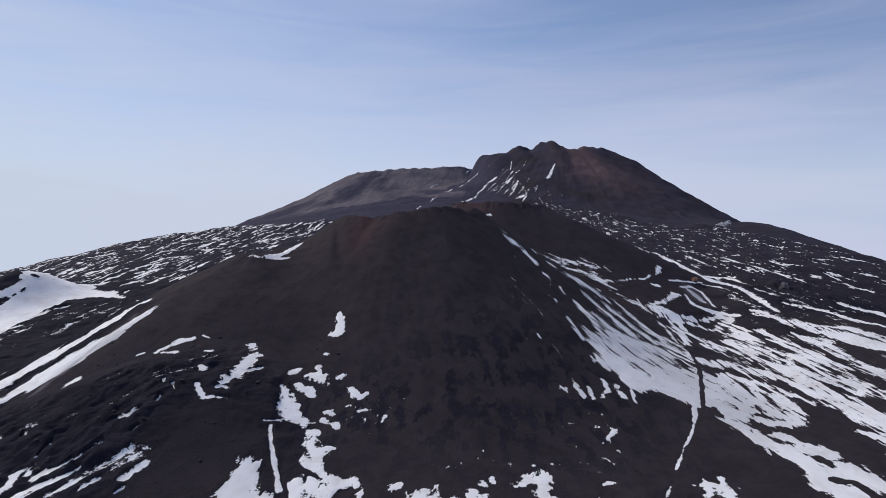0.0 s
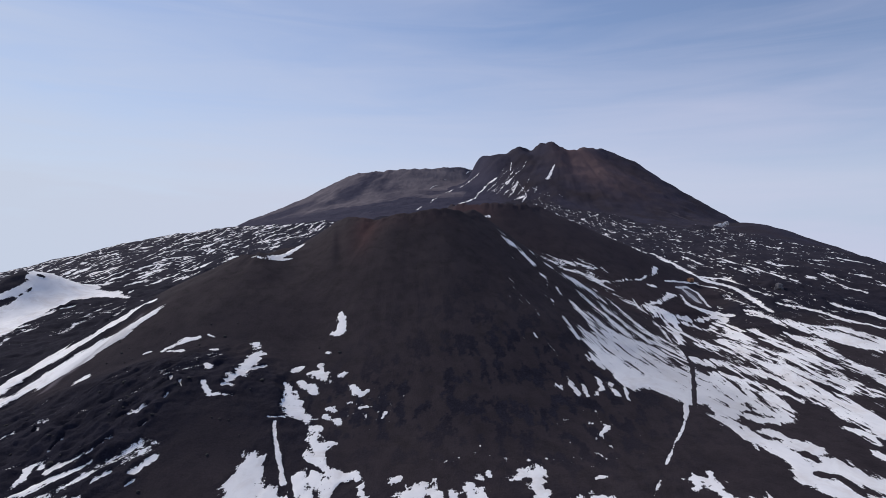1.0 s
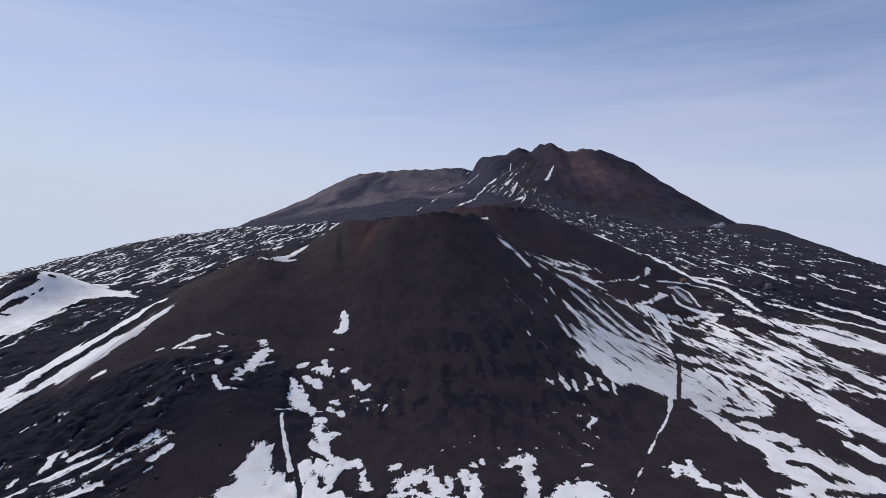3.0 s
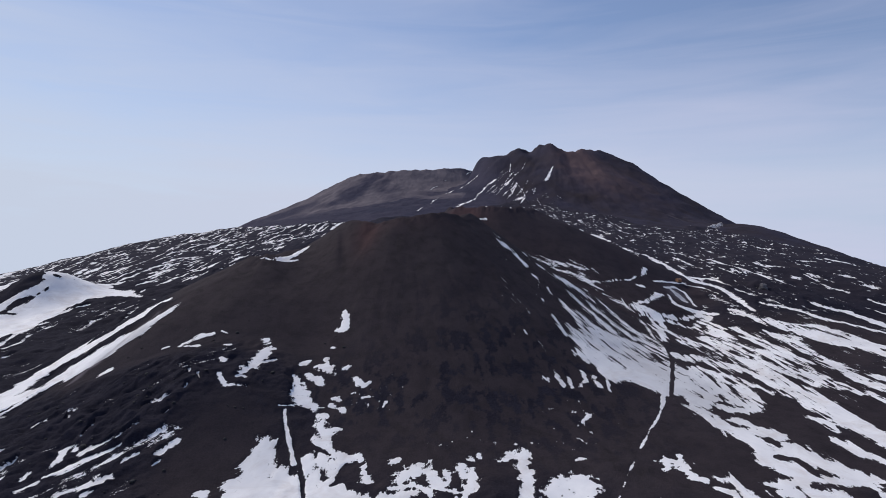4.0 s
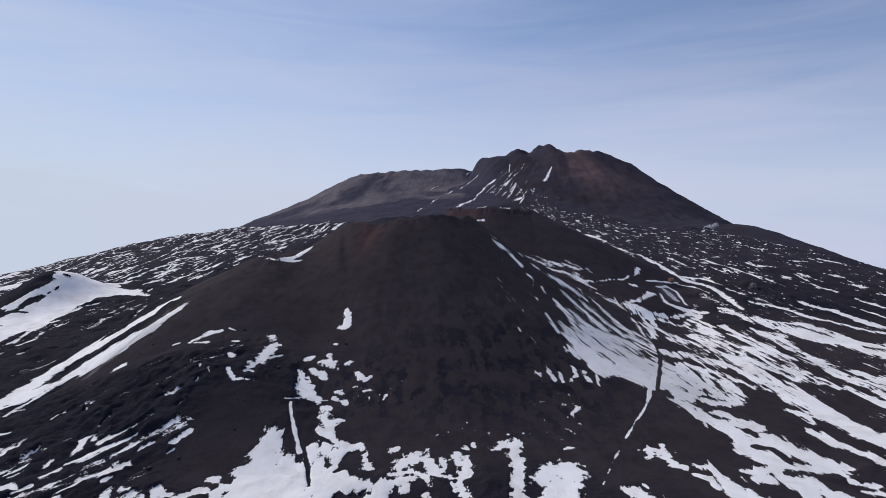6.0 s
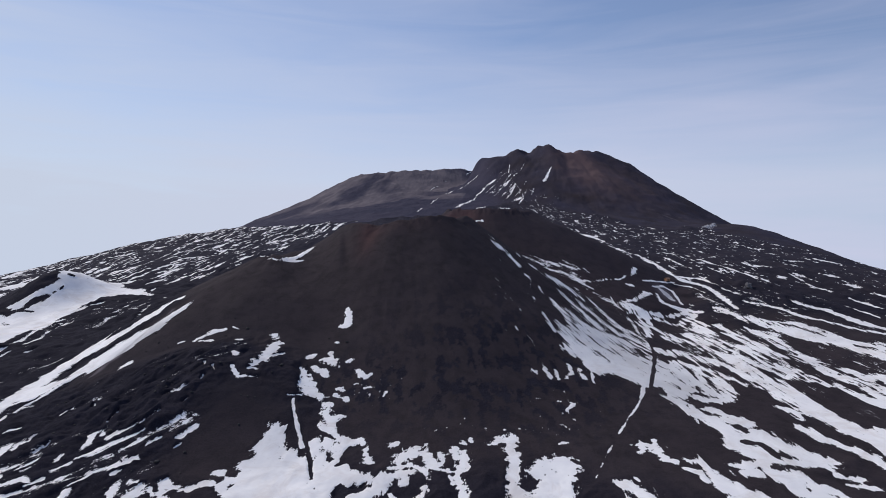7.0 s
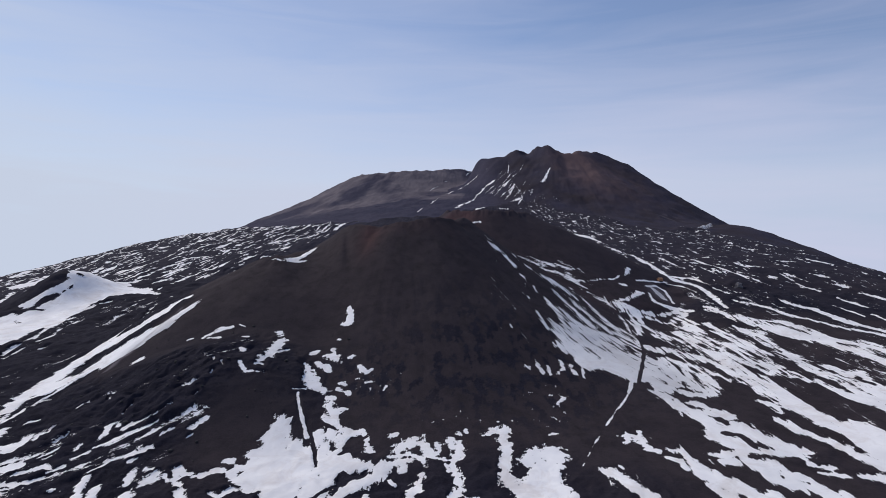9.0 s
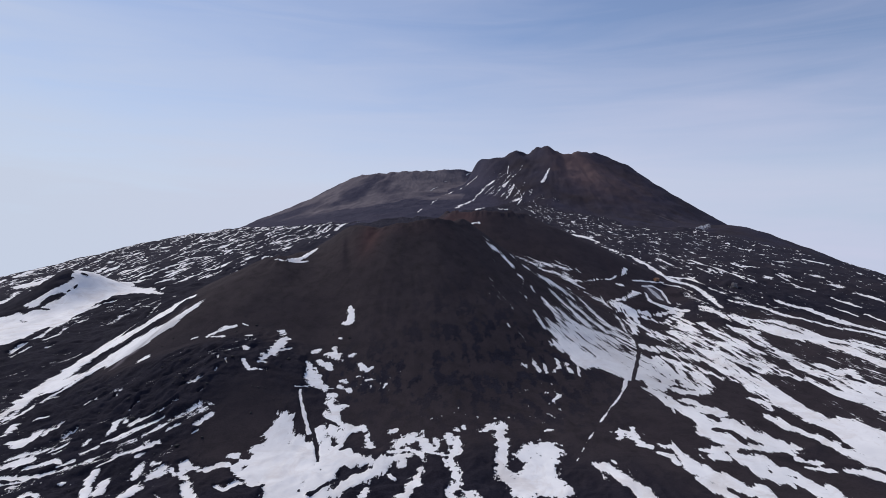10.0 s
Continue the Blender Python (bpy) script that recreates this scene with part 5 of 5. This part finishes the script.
def build_hut(x, y):
    """A small timber mountain hut with a gabled roof."""
    hut = tagged(new("mountain_hut"), "small orange-brown timber hut beside a snowy track", "hut")
    wide, deep, high, ridge = 4.6, 3.6, 2.4, 3.5
    part("foundation", box(bmesh.new(), -wide / 2 - 0.1, -deep / 2 - 0.1, -1.2, wide / 2 + 0.1, deep / 2 + 0.1, 0.0, 0.05), BOULDER, hut, "dark lava-stone footing")
    for name, x0, y0, x1, y1 in (("front_wall", -wide / 2, -deep / 2, wide / 2, -deep / 2 + 0.16), ("back_wall", -wide / 2, deep / 2 - 0.16, wide / 2, deep / 2),
                                 ("side_wall", -wide / 2, -deep / 2 + 0.16, -wide / 2 + 0.16, deep / 2 - 0.16), ("side_wall", wide / 2 - 0.16, -deep / 2 + 0.16, wide / 2, deep / 2 - 0.16)):
        bm, planks = bmesh.new(), 9
        for k in range(planks):
            box(bm, x0, y0, high * k / planks, x1, y1, high * (k + 1) / planks - 0.02, 0.015)
        part(name, bm, WOOD, hut)
    for side in (-1, 1):
        bm = bmesh.new()
        corners = [bm.verts.new(p) for p in ((side * (wide / 2 - 0.02), -deep / 2, high), (side * (wide / 2 - 0.02), deep / 2, high), (side * (wide / 2 - 0.02), 0, ridge),
                                             (side * (wide / 2 - 0.18), -deep / 2, high), (side * (wide / 2 - 0.18), deep / 2, high), (side * (wide / 2 - 0.18), 0, ridge))]
        for f in ((0, 1, 2), (3, 5, 4), (0, 3, 4, 1), (1, 4, 5, 2), (2, 5, 3, 0)):
            bm.faces.new([corners[i] for i in f])
        bmesh.ops.recalc_face_normals(bm, faces=bm.faces)
        part("gable", bm, WOOD, hut)
        bm = bmesh.new()
        run, rise = deep / 2 + 0.35, (ridge - high) * (deep / 2 + 0.35) / (deep / 2)
        length = math.hypot(run, rise)
        box(bm, -wide / 2 - 0.35, 0, 0, wide / 2 + 0.35, length, 0.10, 0.02)
        for k in range(12):
            at = -wide / 2 - 0.3 + k * (wide + 0.6) / 11
            box(bm, at - 0.03, 0, 0.10, at + 0.03, length, 0.14)
        m = Matrix.Translation((0, 0, ridge + 0.02)) @ Matrix.Rotation(-math.atan2(rise, run), 4, "X")
        bm.transform(m if side > 0 else Matrix.Rotation(math.pi, 4, "Z") @ m)
        part("roof", bm, SHEET_METAL, hut, "rusty sheet-metal roof slope")
    door = part("door", box(bmesh.new(), -0.5, -deep / 2 - 0.05, 0.02, 0.45, -deep / 2 - 0.004, 2.02, 0.01), DARK_WOOD, hut, "dark plank door")
    part("door_frame", box(box(box(bmesh.new(), -0.6, -deep / 2 - 0.07, 0.0, -0.505, -deep / 2 - 0.004, 2.1), 0.455, -deep / 2 - 0.07, 0.0, 0.55, -deep / 2 - 0.004, 2.1), -0.6, -deep / 2 - 0.07, 2.105, 0.55, -deep / 2 - 0.004, 2.2), WOOD, door)
    hut.matrix_world = pose(x, y, ground_at(x, y) + 0.5, 0, 0, 24)


build_hut(234.8, 549.0)


def build_outcrop(x, y):
    """A pale rock stump left standing beside the track: a cracked face with ledges, and rubble at its foot."""
    crag = tagged(new("rock_outcrop"), "pale grey rock outcrop standing in black lava", "rock")
    bm = bmesh.new()
    bmesh.ops.create_icosphere(bm, subdivisions=4, radius=1.0)
    for v in bm.verts:
        d = v.co.normalized()
        ledge = 0.10 * math.sin(d.z * 13 + 2 * noise.noise(d * 2.0))
        crack = -0.22 * max(0.0, 1 - 7 * abs(noise.noise(Vector((d.x * 2.4, d.y * 2.4, d.z * 0.5)))))
        v.co = d * (1 + 0.34 * noise.noise(d * 1.6 + Vector((4, 0, 1))) + 0.14 * noise.noise(d * 5.0) + ledge + crack)
        v.co.x, v.co.y, v.co.z = v.co.x * 3.6, v.co.y * 3.2, v.co.z * (5.6 if v.co.z > 0 else 3.0)
    part("face", bm, PALE_ROCK, crag)
    pick = random.Random(9)
    for k in range(9):
        bm = bmesh.new()
        bmesh.ops.create_icosphere(bm, subdivisions=2, radius=pick.uniform(0.5, 1.1))
        for v in bm.verts:
            v.co *= 1 + 0.4 * noise.noise(v.co * 1.5 + Vector((k * 3.0, 1, 2)))
        a = pick.uniform(2.6, 6.2)
        ob = part("fallen_block", bm, PALE_ROCK if k % 3 else BOULDER, crag)
        ob.location = (4.6 * math.cos(a), 3.9 * math.sin(a), -0.2)
    crag.matrix_world = pose(x, y, ground_at(x, y) + 0.2, 0, 0, 15)


build_outcrop(314.5, 541.5)


# lava boulders, strewn where the slope is broken lava
def boulder_mesh(seed):
    rng = random.Random(seed)
    bm = bmesh.new()
    bmesh.ops.create_icosphere(bm, subdivisions=2, radius=0.5)
    for v in bm.verts:
        n = noise.noise(v.co * 2.3 + Vector((seed * 3.1, 0, 0))) * 0.30 + noise.noise(v.co * 5.1 + Vector((0, seed * 1.7, 0))) * 0.14
        v.co *= 1 + n
        v.co.z *= 0.75
    bm.transform(Matrix.Rotation(rng.random() * 6, 4, "Z"))
    me = bpy.data.meshes.new("boulder")
    bm.to_mesh(me)
    bm.free()
    me.materials.append(BOULDER)
    return me


BOULDER_MESHES = [boulder_mesh(k) for k in range(6)]
rng = random.Random(5)
strewn = 0
while strewn < 190:
    if strewn < 150:
        x, y = rng.gauss(-140, 34), rng.gauss(265, 36)
    else:
        x, y = rng.uniform(170, 330), rng.uniform(430, 640)
    if not (-300 < x < 380 and 170 < y < 700):
        continue
    i, j = int(np.searchsorted(XS, x)), int(np.searchsorted(YS, y))
    if SNOW[j, i] > -0.5:
        continue
    size = min(0.6 * math.exp(rng.gauss(0.2, 0.5)), 2.4)
    ob = new("boulder", BOULDER_MESHES[rng.randrange(6)])
    ob.matrix_world = pose(x, y, ground_at(x, y) + 0.12 * size, 0, 0, rng.uniform(0, 360)) @ Matrix.Diagonal((size * rng.uniform(0.8, 1.3), size, size * rng.uniform(0.7, 1.1), 1))
    tagged(ob, "rough black lava boulder lying on dark ash", "boulder", group="strewn lava boulders")
    strewn += 1


# steam above a fumarole on the far flank
def steam_material(name, density):
    m, n, l, bsdf = node_kit(name)
    co = n.new("ShaderNodeTexCoord").outputs["Object"]
    wisps = noise_node(n, l, co, 6.0, 5, 0.65, 1.2)
    bsdf.inputs["Base Color"].default_value = (0.85, 0.85, 0.88, 1)
    bsdf.inputs["Roughness"].default_value = 1.0
    bsdf.inputs["Specular IOR Level"].default_value = 0.0
    bsdf.inputs["Subsurface Weight"].default_value = 0.0
    l.new(ramp(n, l, wisps, 0.38, 0.66, (0, 0, 0, 1), (density, density, density, 1)), bsdf.inputs["Alpha"])
    return m


def build_steam(name, label, puffs, density, seed):
    plume = tagged(new(name), label, "steam")
    cloud = steam_material(name, density)
    for k, (x, y, z, size) in enumerate(puffs):
        bm = bmesh.new()
        bmesh.ops.create_icosphere(bm, subdivisions=3, radius=size)
        for v in bm.verts:
            v.co *= 1 + 0.45 * noise.noise(v.co / size * 1.4 + Vector((k * 2.7, seed, 0))) + 0.18 * noise.noise(v.co / size * 3.6 + Vector((k, seed, 5)))
            v.co += Vector((x, y, z))
        puff = part("puff", bm, cloud, plume)
        for f in puff.data.polygons:
            f.use_smooth = True
    return plume


fx, fy = 517.0, 1095.0
fz = ground_at(fx, fy)
build_steam("steam_plume", "small white steam plume above a fumarole", [(fx - 6, fy, fz, 4.5), (fx, fy, fz + 1, 5.5), (fx + 6, fy + 2, fz + 3, 5), (fx + 12, fy + 3, fz + 5, 4.5), (fx + 17, fy + 4, fz + 7, 4)], 0.5, 2)
